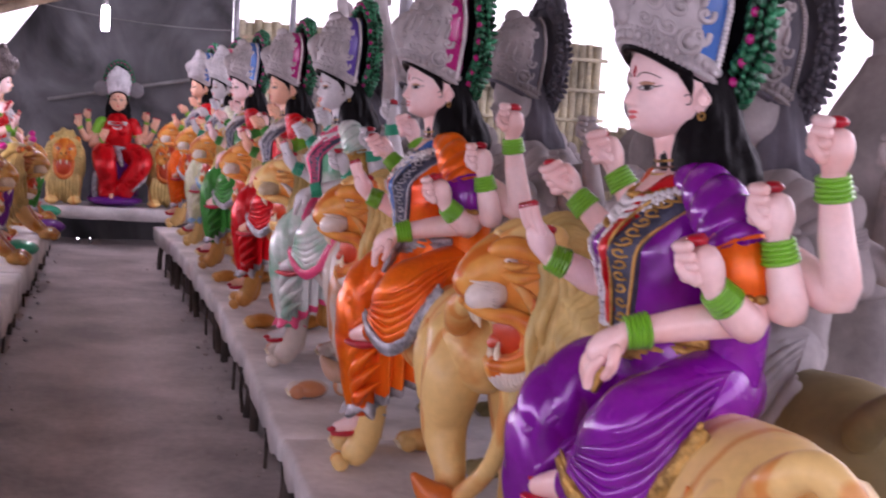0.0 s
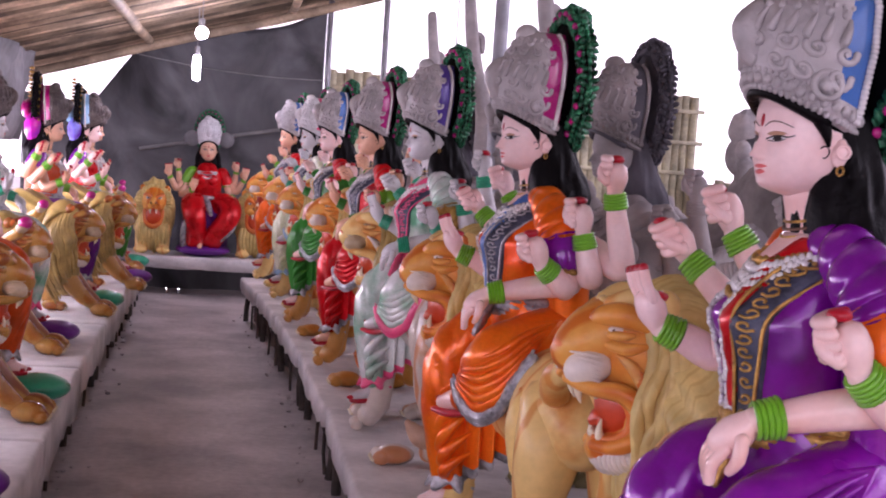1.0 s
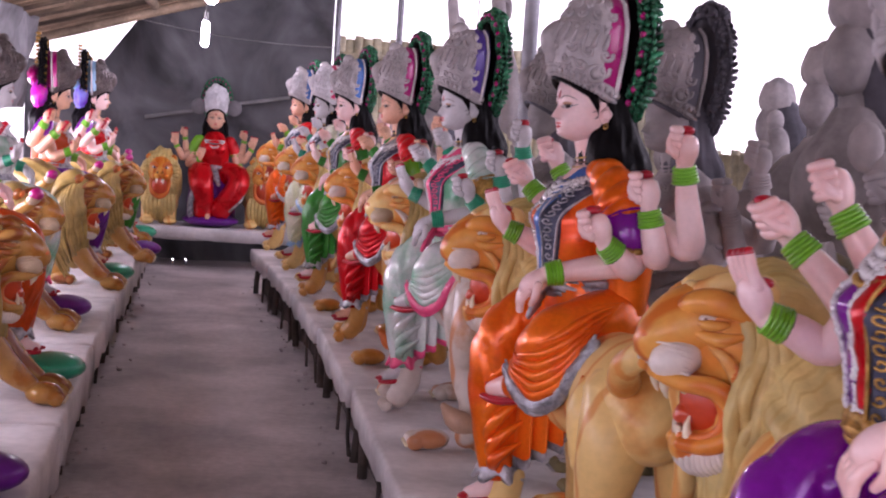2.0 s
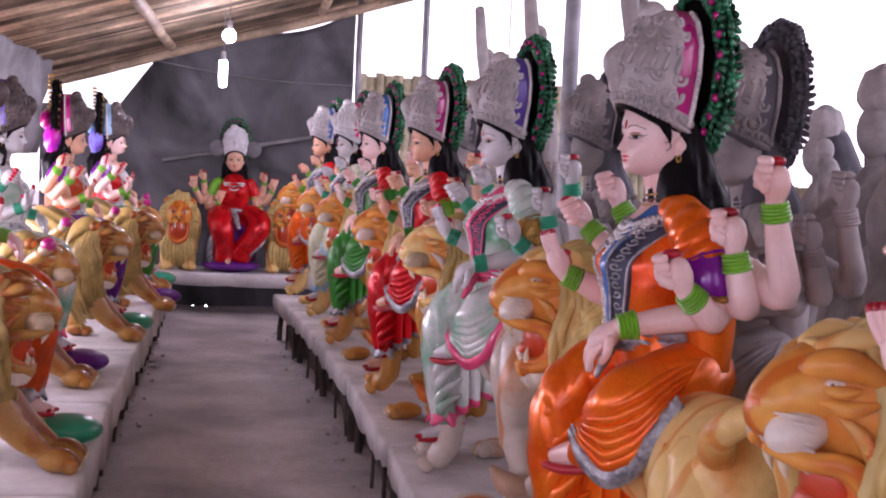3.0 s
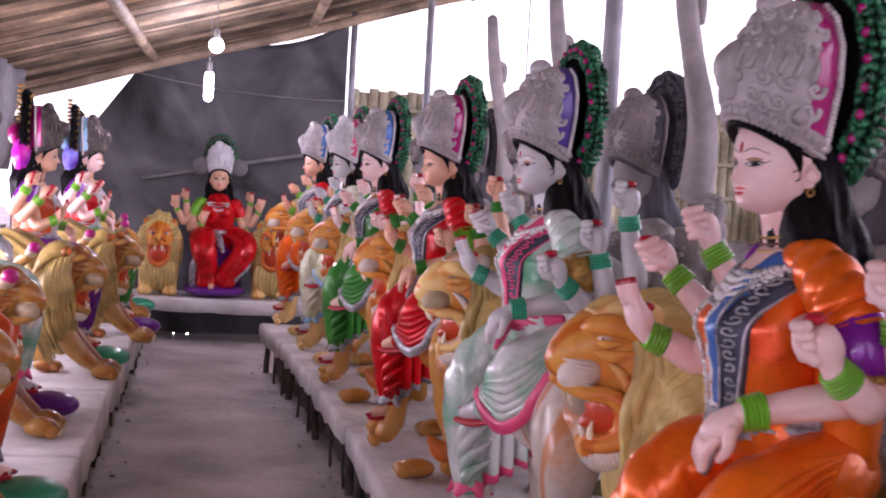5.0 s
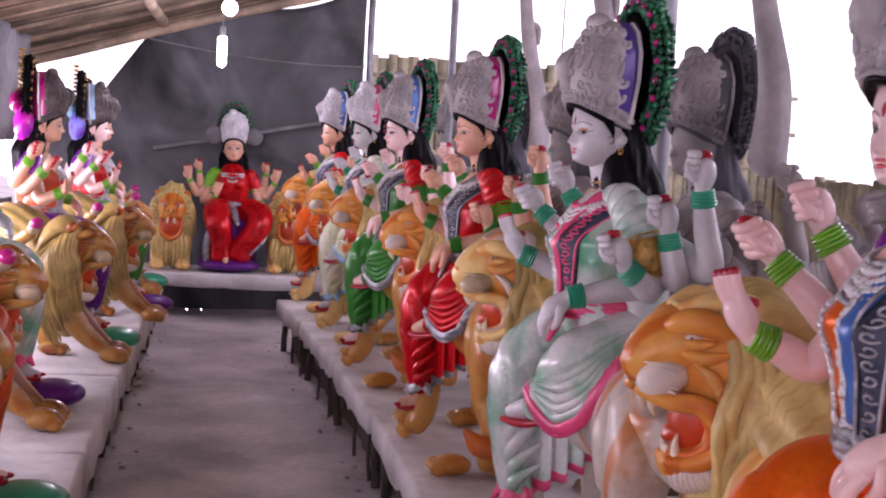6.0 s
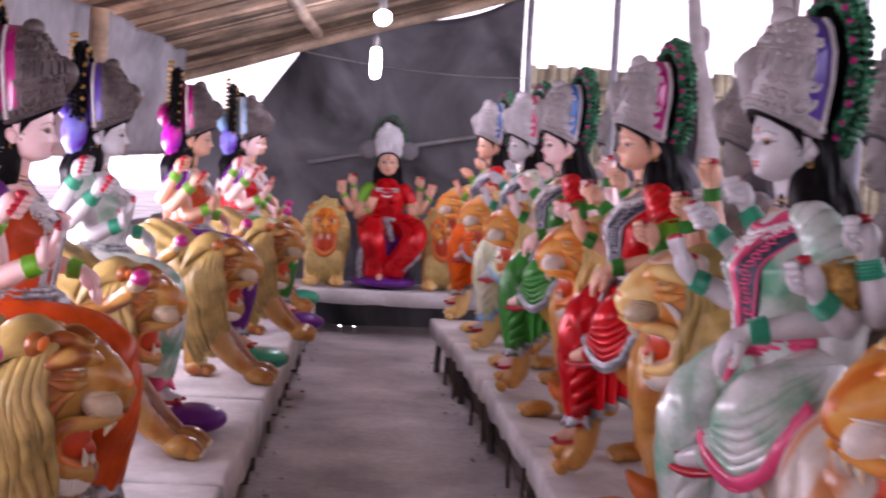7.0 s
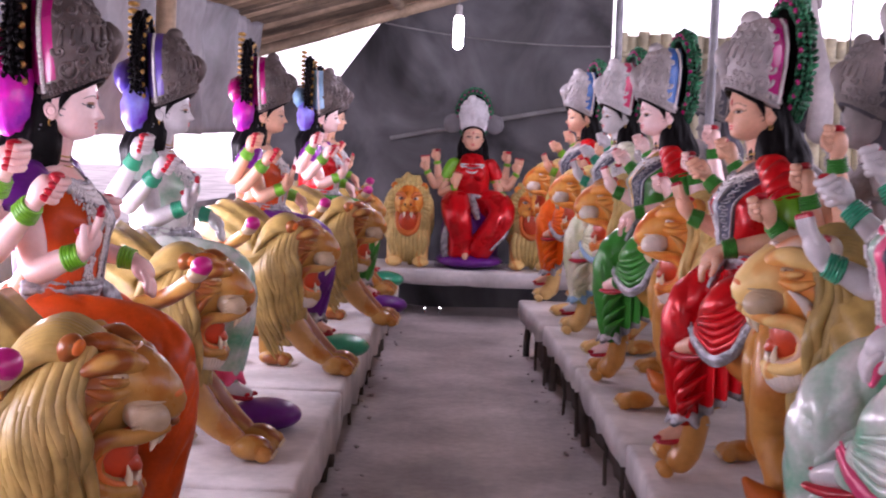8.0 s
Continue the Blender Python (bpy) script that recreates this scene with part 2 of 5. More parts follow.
# ---- mesh helpers ----
class Clay:
    """Collects smooth rounded forms in (forward, right, up) and makes one mesh of them."""

    def __init__(self):
        self.v, self.f, self.m, self.slots = [], [], [], []

    def slot(self, key):
        if key not in self.slots:
            self.slots.append(key)
        return self.slots.index(key)

    def grid(self, rows, key, closed=True, cap=True):
        """rows: list of rings of points. key: a slot, or a function of (row, column)."""
        base, n = len(self.v), len(rows[0])
        for ring in rows:
            self.v.extend((p[0], -p[1], p[2]) for p in ring)
        last = n if closed else n - 1
        for i in range(len(rows) - 1):
            for j in range(last):
                k = (j + 1) % n
                self.f.append((base + i * n + j, base + i * n + k, base + (i + 1) * n + k, base + (i + 1) * n + j))
                self.m.append(self.slot(key(i / (len(rows) - 1), j / n) if callable(key) else key))
        if cap and closed:
            for i, turn in ((0, -1), (len(rows) - 1, 1)):
                self.f.append(tuple(base + i * n + j for j in range(n))[::turn])
                self.m.append(self.slot(key(i / (len(rows) - 1), 0) if callable(key) else key))

    def tube(self, path, radii, key, n=14, steps=5, fold=None, flat=1.0, up=(0, 0, 1)):
        """A limb along a smooth path; fold(t, angle) scales the radius; flat squeezes it along the side axis."""
        pts = [Vector(p) for p in path]
        P, R = [], []
        for i in range(len(pts) - 1):
            a, b, c, d = pts[max(i - 1, 0)], pts[i], pts[i + 1], pts[min(i + 2, len(pts) - 1)]
            ra, rb, rc, rd = radii[max(i - 1, 0)], radii[i], radii[i + 1], radii[min(i + 2, len(pts) - 1)]
            for s in range(steps + (i == len(pts) - 2)):
                t = s / steps
                w = (-0.5 * t + t * t - 0.5 * t**3, 1 - 2.5 * t * t + 1.5 * t**3, 0.5 * t + 2 * t * t - 1.5 * t**3, -0.5 * t * t + 0.5 * t**3)
                P.append(a * w[0] + b * w[1] + c * w[2] + d * w[3])
                R.append(max(0.001, ra * w[0] + rb * w[1] + rc * w[2] + rd * w[3]))
        rows = []
        ahead = (P[1] - P[0]).normalized()
        side = ahead.cross(Vector(up))
        side = side.normalized() if side.length > 0.05 else ahead.cross(Vector((1, 0, 0))).normalized()
        ends = [(P[0] - ahead * R[0] * 0.75, R[0] * 0.3), (P[0] - ahead * R[0] * 0.45, R[0] * 0.8)]
        tail = (P[-1] - P[-2]).normalized()
        tips = [(P[-1] + tail * R[-1] * 0.45, R[-1] * 0.8), (P[-1] + tail * R[-1] * 0.75, R[-1] * 0.3)]
        seq = ends + list(zip(P, R)) + tips
        for i, (p, r) in enumerate(seq):
            q = (seq[min(i + 1, len(seq) - 1)][0] - seq[max(i - 1, 0)][0]).normalized()
            side = (side - q * side.dot(q)).normalized()
            over = side.cross(q)
            t = i / (len(seq) - 1)
            ring = []
            for j in range(n):
                a = 2 * math.pi * j / n
                k = r * (fold(t, a) if fold else 1.0)
                ring.append(p + side * (math.cos(a) * k * flat) + over * (math.sin(a) * k))
            rows.append(ring)
        self.grid(rows, key)

    def blob(self, c, radii, key, n=16, m=10, rot=None, warp=None):
        rows = []
        turn = Euler([radians(a) for a in rot]).to_matrix() if rot else None
        for i in range(m + 1):
            la = -math.pi / 2 + math.pi * min(max(i, 0.15), m - 0.15) / m
            ring = []
            for j in range(n):
                lo = 2 * math.pi * j / n
                d = Vector((math.cos(la) * math.cos(lo), math.cos(la) * math.sin(lo), math.sin(la)))
                p = Vector((d.x * radii[0], d.y * radii[1], d.z * radii[2]))
                if warp:
                    p = Vector(warp(p, d))
                if turn:
                    p = turn @ p
                ring.append(p + Vector(c))
            rows.append(ring)
        self.grid(rows, key)

    def ring(self, c, axis, big, small, key, n=16, k=6, flat=1.0):
        axis = Vector(axis).normalized()
        u = axis.cross(Vector((0.3, 0.2, 1))).normalized()
        w = axis.cross(u)
        rows = []
        for i in range(n + 1):
            a = 2 * math.pi * i / n
            out = u * math.cos(a) + w * math.sin(a)
            rows.append([Vector(c) + out * (big + small * math.cos(2 * math.pi * j / k)) + axis * (small * flat * math.sin(2 * math.pi * j / k)) for j in range(k)])
        self.grid(rows, key, cap=False)

    def mesh(self, name, table):
        me = bpy.data.meshes.new(name)
        me.from_pydata(self.v, [], self.f)
        for key in self.slots:
            me.materials.append(M[table.get(key, key)])
        me.polygons.foreach_set("material_index", self.m)
        me.polygons.foreach_set("use_smooth", [True] * len(self.f))
        bm = bmesh.new()
        bm.from_mesh(me)
        bmesh.ops.recalc_face_normals(bm, faces=bm.faces)
        bm.to_mesh(me)
        bm.free()
        return me


def painted(me, slots, table, name):
    """The same casting with other paints."""
    other = me.copy()
    other.name = name
    for i, key in enumerate(slots):
        other.materials[i] = M[table.get(key, key)]
    return other


def part(name, bm, mat, parent=None, label="", smooth=False):
    me = bpy.data.meshes.new(name)
    bm.to_mesh(me)
    bm.free()
    me.materials.append(M[mat])
    if smooth:
        me.polygons.foreach_set("use_smooth", [True] * len(me.polygons))
    ob = new(name, me)
    ob.parent = parent
    return tagged(ob, label)


def box(bm, lo, hi, bevel=0.0, segs=2):
    made = bmesh.ops.create_cube(bm, size=1, matrix=Matrix.LocRotScale([(a + b) / 2 for a, b in zip(lo, hi)], None, [b - a for a, b in zip(lo, hi)]))
    if bevel:
        edges = list({e for v in made["verts"] for e in v.link_edges})
        bmesh.ops.bevel(bm, geom=edges, offset=bevel, segments=segs, affect="EDGES", profile=0.5)


def rod(bm, a, b, r, n=8, r2=None, wobble=0.0, cuts=1):
    """A round stick from a to b, a little crooked."""
    a, b = Vector(a), Vector(b)
    q = (b - a).normalized()
    u = q.orthogonal().normalized()
    w = q.cross(u)
    rings = []
    for i in range(cuts + 1):
        t = i / cuts
        c = a.lerp(b, t) + (u * random.uniform(-1, 1) + w * random.uniform(-1, 1)) * wobble
        k = r + ((r2 if r2 is not None else r) - r) * t
        rings.append([bm.verts.new(c + (u * math.cos(2 * math.pi * j / n) + w * math.sin(2 * math.pi * j / n)) * k) for j in range(n)])
    for p, s in zip(rings, rings[1:]):
        for j in range(n):
            bm.faces.new((p[j], p[(j + 1) % n], s[(j + 1) % n], s[j]))
    bm.faces.new(rings[0][::-1])
    bm.faces.new(rings[-1])


# ---- the cast figures ----
def hand(c, wrist, tip, spread, style="fist"):
    """A hand from the wrist towards tip; spread is the way across the palm."""
    w, t = Vector(wrist), Vector(tip)
    ahead = (t - w).normalized()
    across = Vector(spread)
    across = (across - ahead * across.dot(ahead)).normalized()
    over = ahead.cross(across)
    size = 0.092
    c.tube([w, w + ahead * size * 0.35, w + ahead * size * 0.62], [0.02, 0.029, 0.026], "skin", 12, 3, flat=1.0)
    for i in range(4):
        o = across * (i - 1.5) * 0.0148
        a = w + ahead * size * 0.55 + o
        if style == "fist":
            a = w + ahead * size * (0.34 + 0.19 * i)
            pts = [a + across * 0.03 - over * 0.004, a + across * 0.033 + over * 0.024, a - across * 0.004 + over * 0.036, a - across * 0.022 + over * 0.022]
        elif style == "open":
            pts = [a, a + ahead * size * 0.4 + o * 0.2, a + ahead * size * 0.72 + over * 0.006 + o * 0.3]
        else:
            pts = [a, a + ahead * size * 0.35 + over * 0.006, a + ahead * size * 0.6 + over * 0.025]
        c.tube(pts, [0.0098, 0.0105, 0.0098, 0.008][:len(pts)], (lambda u, k: "alta" if u > 0.72 else "skin") if style != "rest" else "skin", 9, 4)
    c.tube([w + ahead * size * 0.25 + across * 0.028, w + ahead * size * 0.5 + across * 0.042 + over * 0.015, w + ahead * size * 0.78 + across * 0.03 + over * 0.028], [0.012, 0.011, 0.008], "skin", 8, 3)
    if style != "rest":
        c.blob(w + ahead * size * (0.93 if style == "fist" else 0.55) + over * (0.012 if style == "fist" else 0.024), (0.02, 0.02, 0.011), "alta", 10, 6)


def arm(c, shoulder, elbow, wrist, tip, style="fist", spread=(1, 0, 0), sleeve=False, bangles=5):
    s, e, w = Vector(shoulder), Vector(elbow), Vector(wrist)
    c.tube([s, s.lerp(e, 0.5), e, e.lerp(w, 0.5), w], [0.036, 0.039, 0.035, 0.031, 0.021], "skin", 14, 4)
    q = (w - e).normalized()
    for i in range(bangles):
        c.ring(w - q * (0.006 + i * 0.0085), q, 0.026 + 0.001 * i, 0.005, "bangle", 14, 5)
    hand(c, w, tip, spread, style)


def ribbon(c, line, surf, lift, key, steps=6, ripple=0.0):
    """A band lying on surf(z, y): line holds (z, y, half width)."""
    rows = []
    for i in range(len(line) - 1):
        for k in range(steps + (i == len(line) - 2)):
            t = k / steps
            z, y, w = (p + (q - p) * t for p, q in zip(line[i], line[i + 1]))
            across = [y + w * (j / 3 - 1) for j in range(7)]
            rise = [lift + ripple * math.sin(9 * (i + t) + j) for j in range(7)]
            ring = [(surf(z, v) + h, v, z) for v, h in zip(across, rise)]
            rows.append(ring + [(surf(z, v) - 0.012, v, z) for v in across[::-1]])
    c.grid(rows, key)


def crown(c, z=1.292, f=0.026, tilt=0.03):
    stops = [-0.02, 0, 0.02, 0.06, 0.12, 0.2, 0.3, 0.4, 0.5, 0.58, 0.62, 0.7, 0.8, 0.88, 0.95, 1.0]

    def at(u, a, lift=0.0):
        """u: 0 at the band to 1 at the top; a: angle from the front."""
        h = 0.255 * u
        fr = np.interp(u, (0, 0.12, 0.4, 0.58, 0.66, 0.9, 1.0), (0.103, 0.112, 0.129, 0.12, 0.098, 0.07, 0.03)) + lift
        si = np.interp(u, (0, 0.12, 0.45, 0.7, 0.9, 1.0), (0.09, 0.1, 0.115, 0.108, 0.075, 0.03)) + lift
        back = fr if math.cos(a) > 0 else 0.08
        return Vector((f + back * math.cos(a) - 0.02 * u, si * math.sin(a), z + h + (tilt * math.cos(a) - 0.014 * math.sin(a) ** 2) * (1 - u)))
    n = 44
    rows = [[at(u, 2 * math.pi * j / n, -0.012 if u < 0 else 0) for j in range(n)] for u in stops]
    c.grid(rows, lambda i, j: "panel" if 0.235 < j < 0.765 and i > 0.2 else "crown")
    # thin line of hair under the band
    for j in range(-9, 9):
        p, q = at(0, 0.16 * j, -0.013), at(0, 0.16 * (j + 1), -0.013)
        low = Vector((0, 0, 0.007))
        c.tube([p - low, (p + q) / 2 - low, q - low], [0.011, 0.011, 0.011], "hair", 8, 2)
    # rim, bead rows, scrolls and hanging drops of the relief
    rnd = random.Random(12)
    for u, r, count in ((0.005, 0.0055, 60), (0.07, 0.0095, 34), (0.13, 0.0045, 56), (0.6, 0.008, 28), (0.645, 0.0045, 44), (0.9, 0.006, 22)):
        for j in range(count):
            a = 2 * math.pi * j / count
            if abs(a - math.pi) < 1.62 and u > 0.1:
                continue
            c.blob(at(u, a), (r, r, r * 1.1), "crown", 6, 4)
    for u0, count, size in ((0.22, 7, 0.017), (0.36, 8, 0.0135), (0.76, 8, 0.0125), (0.86, 6, 0.0095)):
        for j in range(count):
            a = -1.4 + 2.8 * (j + rnd.uniform(-0.15, 0.15)) / (count - 1)
            u, way = u0 + rnd.uniform(-0.012, 0.012), 1 if j % 2 else -1
            curl = []
            for k in range(13):
                w, r = 0.55 * k, size * (0.25 + 0.075 * k)
                curl.append(at(u + r * math.sin(w) / 0.26, a + way * r * math.cos(w) / 0.11, 0.0015))
            c.tube(curl, [0.0036 + 0.00025 * k for k in range(13)], "crown", 6, 1)
            c.blob(at(u, a, 0.002), (0.005, 0.005, 0.005), "crown", 6, 4)
    for s in (-1, 1):
        p = at(0.17, 1.28 * s)
        c.ring(p, (0.3, s, 0), 0.022, 0.0058, "crown", 18, 6)
        c.blob(p, (0.014, 0.009, 0.014), "crown", 10, 6)
    for j in range(13):
        a = -1.4 + 2.8 * j / 12
        c.tube([at(0.57, a - 0.03), at(0.5, a, 0.005), at(0.43, a + 0.03, 0.003)], [0.003, 0.006, 0.008], "crown", 7, 2)
    # broad raised plaque on the front and the top knob
    c.tube([at(0.2, 0, -0.004), at(0.42, 0, -0.002), at(0.58, 0, -0.006)], [0.018, 0.03, 0.016], "crown", 12, 4)
    c.blob(at(0.97, 0.4), (0.034, 0.038, 0.03), "crown", 12, 8)
    # bead cord where the relief meets the painted back
    for s in (-1, 1):
        for k in range(34):
            u = 0.05 + 0.93 * k / 33
            c.blob(at(u, s * 2.02, 0.006), (0.0075, 0.0075, 0.0062), "pearl", 7, 5)
    # the standing fan behind, its jewels and its foil leaves
    def edge(a, k=1.0):
        return Vector((f - 0.068 - 0.03 * k * k, 0.142 * k * math.sin(a), z + 0.125 + 0.205 * k * math.cos(a)))
    rows = []
    for k, dx in ((0.25, -0.028), (0.96, -0.03), (1.0, -0.014), (0.96, 0.0), (0.25, 0.0)):
        rows.append([edge(2 * math.pi * j / 28, k) + Vector((dx, 0, 0)) for j in range(28)])
    c.grid(rows, "backing")
    for j in range(24):
        c.blob(edge(2 * math.pi * (j + 0.5) / 24, 0.93) + Vector((0.012, 0, 0)), (0.01, 0.009, 0.01), "gem", 7, 5)
    for j in range(60):
        a = 2 * math.pi * j / 60
        for k, side, back in ((0.85, 1, 0.008), (0.97, -1, 0.006), (1.03, 1, -0.006), (1.02, 0, -0.024)):
            e = edge(a + 0.04 * side, k) + Vector((back, 0, 0))
            c.blob(e, (0.016, 0.0055, 0.009), "leaf", 6, 4, (0, 40 * side + 20, 33 * j + 50 * side))


FACE_Z = (1.115, 1.124, 1.132, 1.142, 1.155, 1.17, 1.19, 1.21, 1.235, 1.26, 1.285, 1.31)
FACE_X = (0.03, 0.07, 0.089, 0.099, 0.103, 0.104, 0.105, 0.106, 0.107, 0.107, 0.104, 0.097)
FACE_W = (0.012, 0.03, 0.043, 0.054, 0.063, 0.07, 0.076, 0.079, 0.081, 0.081, 0.079, 0.075)


def face(z, y):
    """How far the face stands forward at a height and a distance from its middle."""
    w = np.interp(z, FACE_Z, FACE_W)
    x = np.interp(z, FACE_Z, FACE_X) * max(0.0, 1 - min(1.0, abs(y) / w) ** 2.5) ** (1 / 2.2)
    def hump(h, zc, up, down, wide):
        return h * math.exp(-((z - zc) / (up if z > zc else down)) ** 2) * math.exp(-(y / wide) ** 2)
    x += hump(0.021, 1.194, 0.03, 0.0075, 0.0105) + hump(0.007, 1.19, 0.008, 0.006, 0.019)
    x += hump(0.005, 1.1725, 0.004, 0.005, 0.019) + hump(0.005, 1.1595, 0.005, 0.005, 0.015) + hump(0.006, 1.138, 0.008, 0.01, 0.02)
    for s in (-1, 1):
        x -= 0.008 * math.exp(-((z - 1.228) / 0.011) ** 2 - ((y - 0.033 * s) / 0.02) ** 2)
        x += 0.004 * math.exp(-((z - 1.19) / 0.02) ** 2 - ((y - 0.045 * s) / 0.02) ** 2)
    return x


def head(c, plain=False):
    rows = []
    for k in range(48):
        z = 1.116 + 0.196 * k / 47
        w = np.interp(z, FACE_Z, FACE_W)
        ring = []
        for j in range(64):
            a = 2 * math.pi * j / 64
            side = math.sin(a)
            y = w * (0.55 * side + 0.45 * side ** 3) if math.cos(a) > 0 else w * side
            ring.append((face(z, y) if math.cos(a) > 0 else 0.085 * math.cos(a), y, z))
        rows.append(ring)
    c.grid(rows, "skin")

    def line(points, radii, key, lift=0.0012):
        c.tube([(face(z, y) + lift, y, z) for y, z in points], radii, key, 6, 4)

    def patch(y0, y1, z0, z1, high, key, lift):
        rows = []
        for i in range(11):
            u = i / 10
            h = high * max(0.04, math.sin(math.pi * u)) ** 0.8
            y, z = y0 + (y1 - y0) * u, z0 + (z1 - z0) * u
            rows.append([(face(z + h * v, y) + lift, y, z + h * v) for v in (-1, -0.4, 0.3, 1)] + [(face(z + h * v, y) - 0.004, y, z + h * v) for v in (1, -1)])
        c.grid(rows, key)

    patch(-0.02, 0.02, 1.1725, 1.1725, 0.0042, "lips", 0.001)
    patch(-0.016, 0.016, 1.1615, 1.1615, 0.005, "lips", 0.001)
    for s in () if plain else (-1, 1):
        patch(0.016 * s, 0.05 * s, 1.226, 1.229, 0.0042, "pearl", 0.001)
        patch(0.024 * s, 0.043 * s, 1.2262, 1.2272, 0.0048, "ink", 0.0018)
        patch(0.015 * s, 0.052 * s, 1.235, 1.237, 0.005, "shade", 0.0016)
        line([(0.013 * s, 1.225), (0.026 * s, 1.231), (0.04 * s, 1.232), (0.053 * s, 1.23), (0.062 * s, 1.234)], [0.001, 0.0016, 0.0018, 0.0014, 0.0005], "ink")
        line([(0.017 * s, 1.2225), (0.033 * s, 1.2212), (0.048 * s, 1.226)], [0.0006, 0.0011, 0.0006], "ink")
        line([(0.01 * s, 1.25), (0.026 * s, 1.259), (0.044 * s, 1.258), (0.06 * s, 1.249)], [0.0008, 0.0013, 0.0012, 0.0005], "lid")
        c.blob((-0.012, 0.079 * s, 1.207), (0.02, 0.011, 0.029), "skin", 14, 10, (0, -14, 0))
        c.ring((-0.01, 0.088 * s, 1.208), (0.2, s, 0), 0.013, 0.0042, "skin", 14, 6)
        c.ring((-0.01, 0.084 * s, 1.172), (1, 0.2 * s, 0), 0.0085, 0.0028, "gold", 12, 5)
        for k in range(7):
            c.blob((-0.034 - 0.004 * k, 0.094 * s, 1.165 - 0.014 * k), (0.004, 0.009, 0.0035), "silver", 7, 5)
        c.tube([(0.058, 0.072 * s, 1.29), (0.03, 0.083 * s, 1.25), (0.018, 0.083 * s, 1.218)], [0.012, 0.012, 0.003], "hair", 8, 4)
        curl = [(0.022 + 0.011 * math.cos(0.6 * k) * (1 - 0.05 * k), 0.0815 * s - 0.0003 * k * s, 1.212 + 0.008 * math.sin(0.6 * k) - 0.0012 * k) for k in range(10)]
        c.tube(curl, [0.0013] * 10, "hair", 5, 2)
    if not plain:
        patch(-0.005, 0.005, 1.262, 1.262, 0.013, "alta", 0.0015)
    # hair cap under the crown and the long fall on the back
    c.blob((-0.014, 0, 1.268), (0.1, 0.088, 0.064), "hair", 28, 14)

    def locks(t, a):
        return 1 + 0.05 * math.sin(9 * a + 7 * t) + 0.025 * math.sin(19 * a - 6 * t)
    c.tube([(-0.045, 0, 1.27), (-0.058, 0, 1.19), (-0.072, 0, 1.1), (-0.1, 0, 1.02), (-0.12, 0, 0.94)], [0.074, 0.084, 0.1, 0.108, 0.06], "hair", 60, 6, locks, flat=1.18)


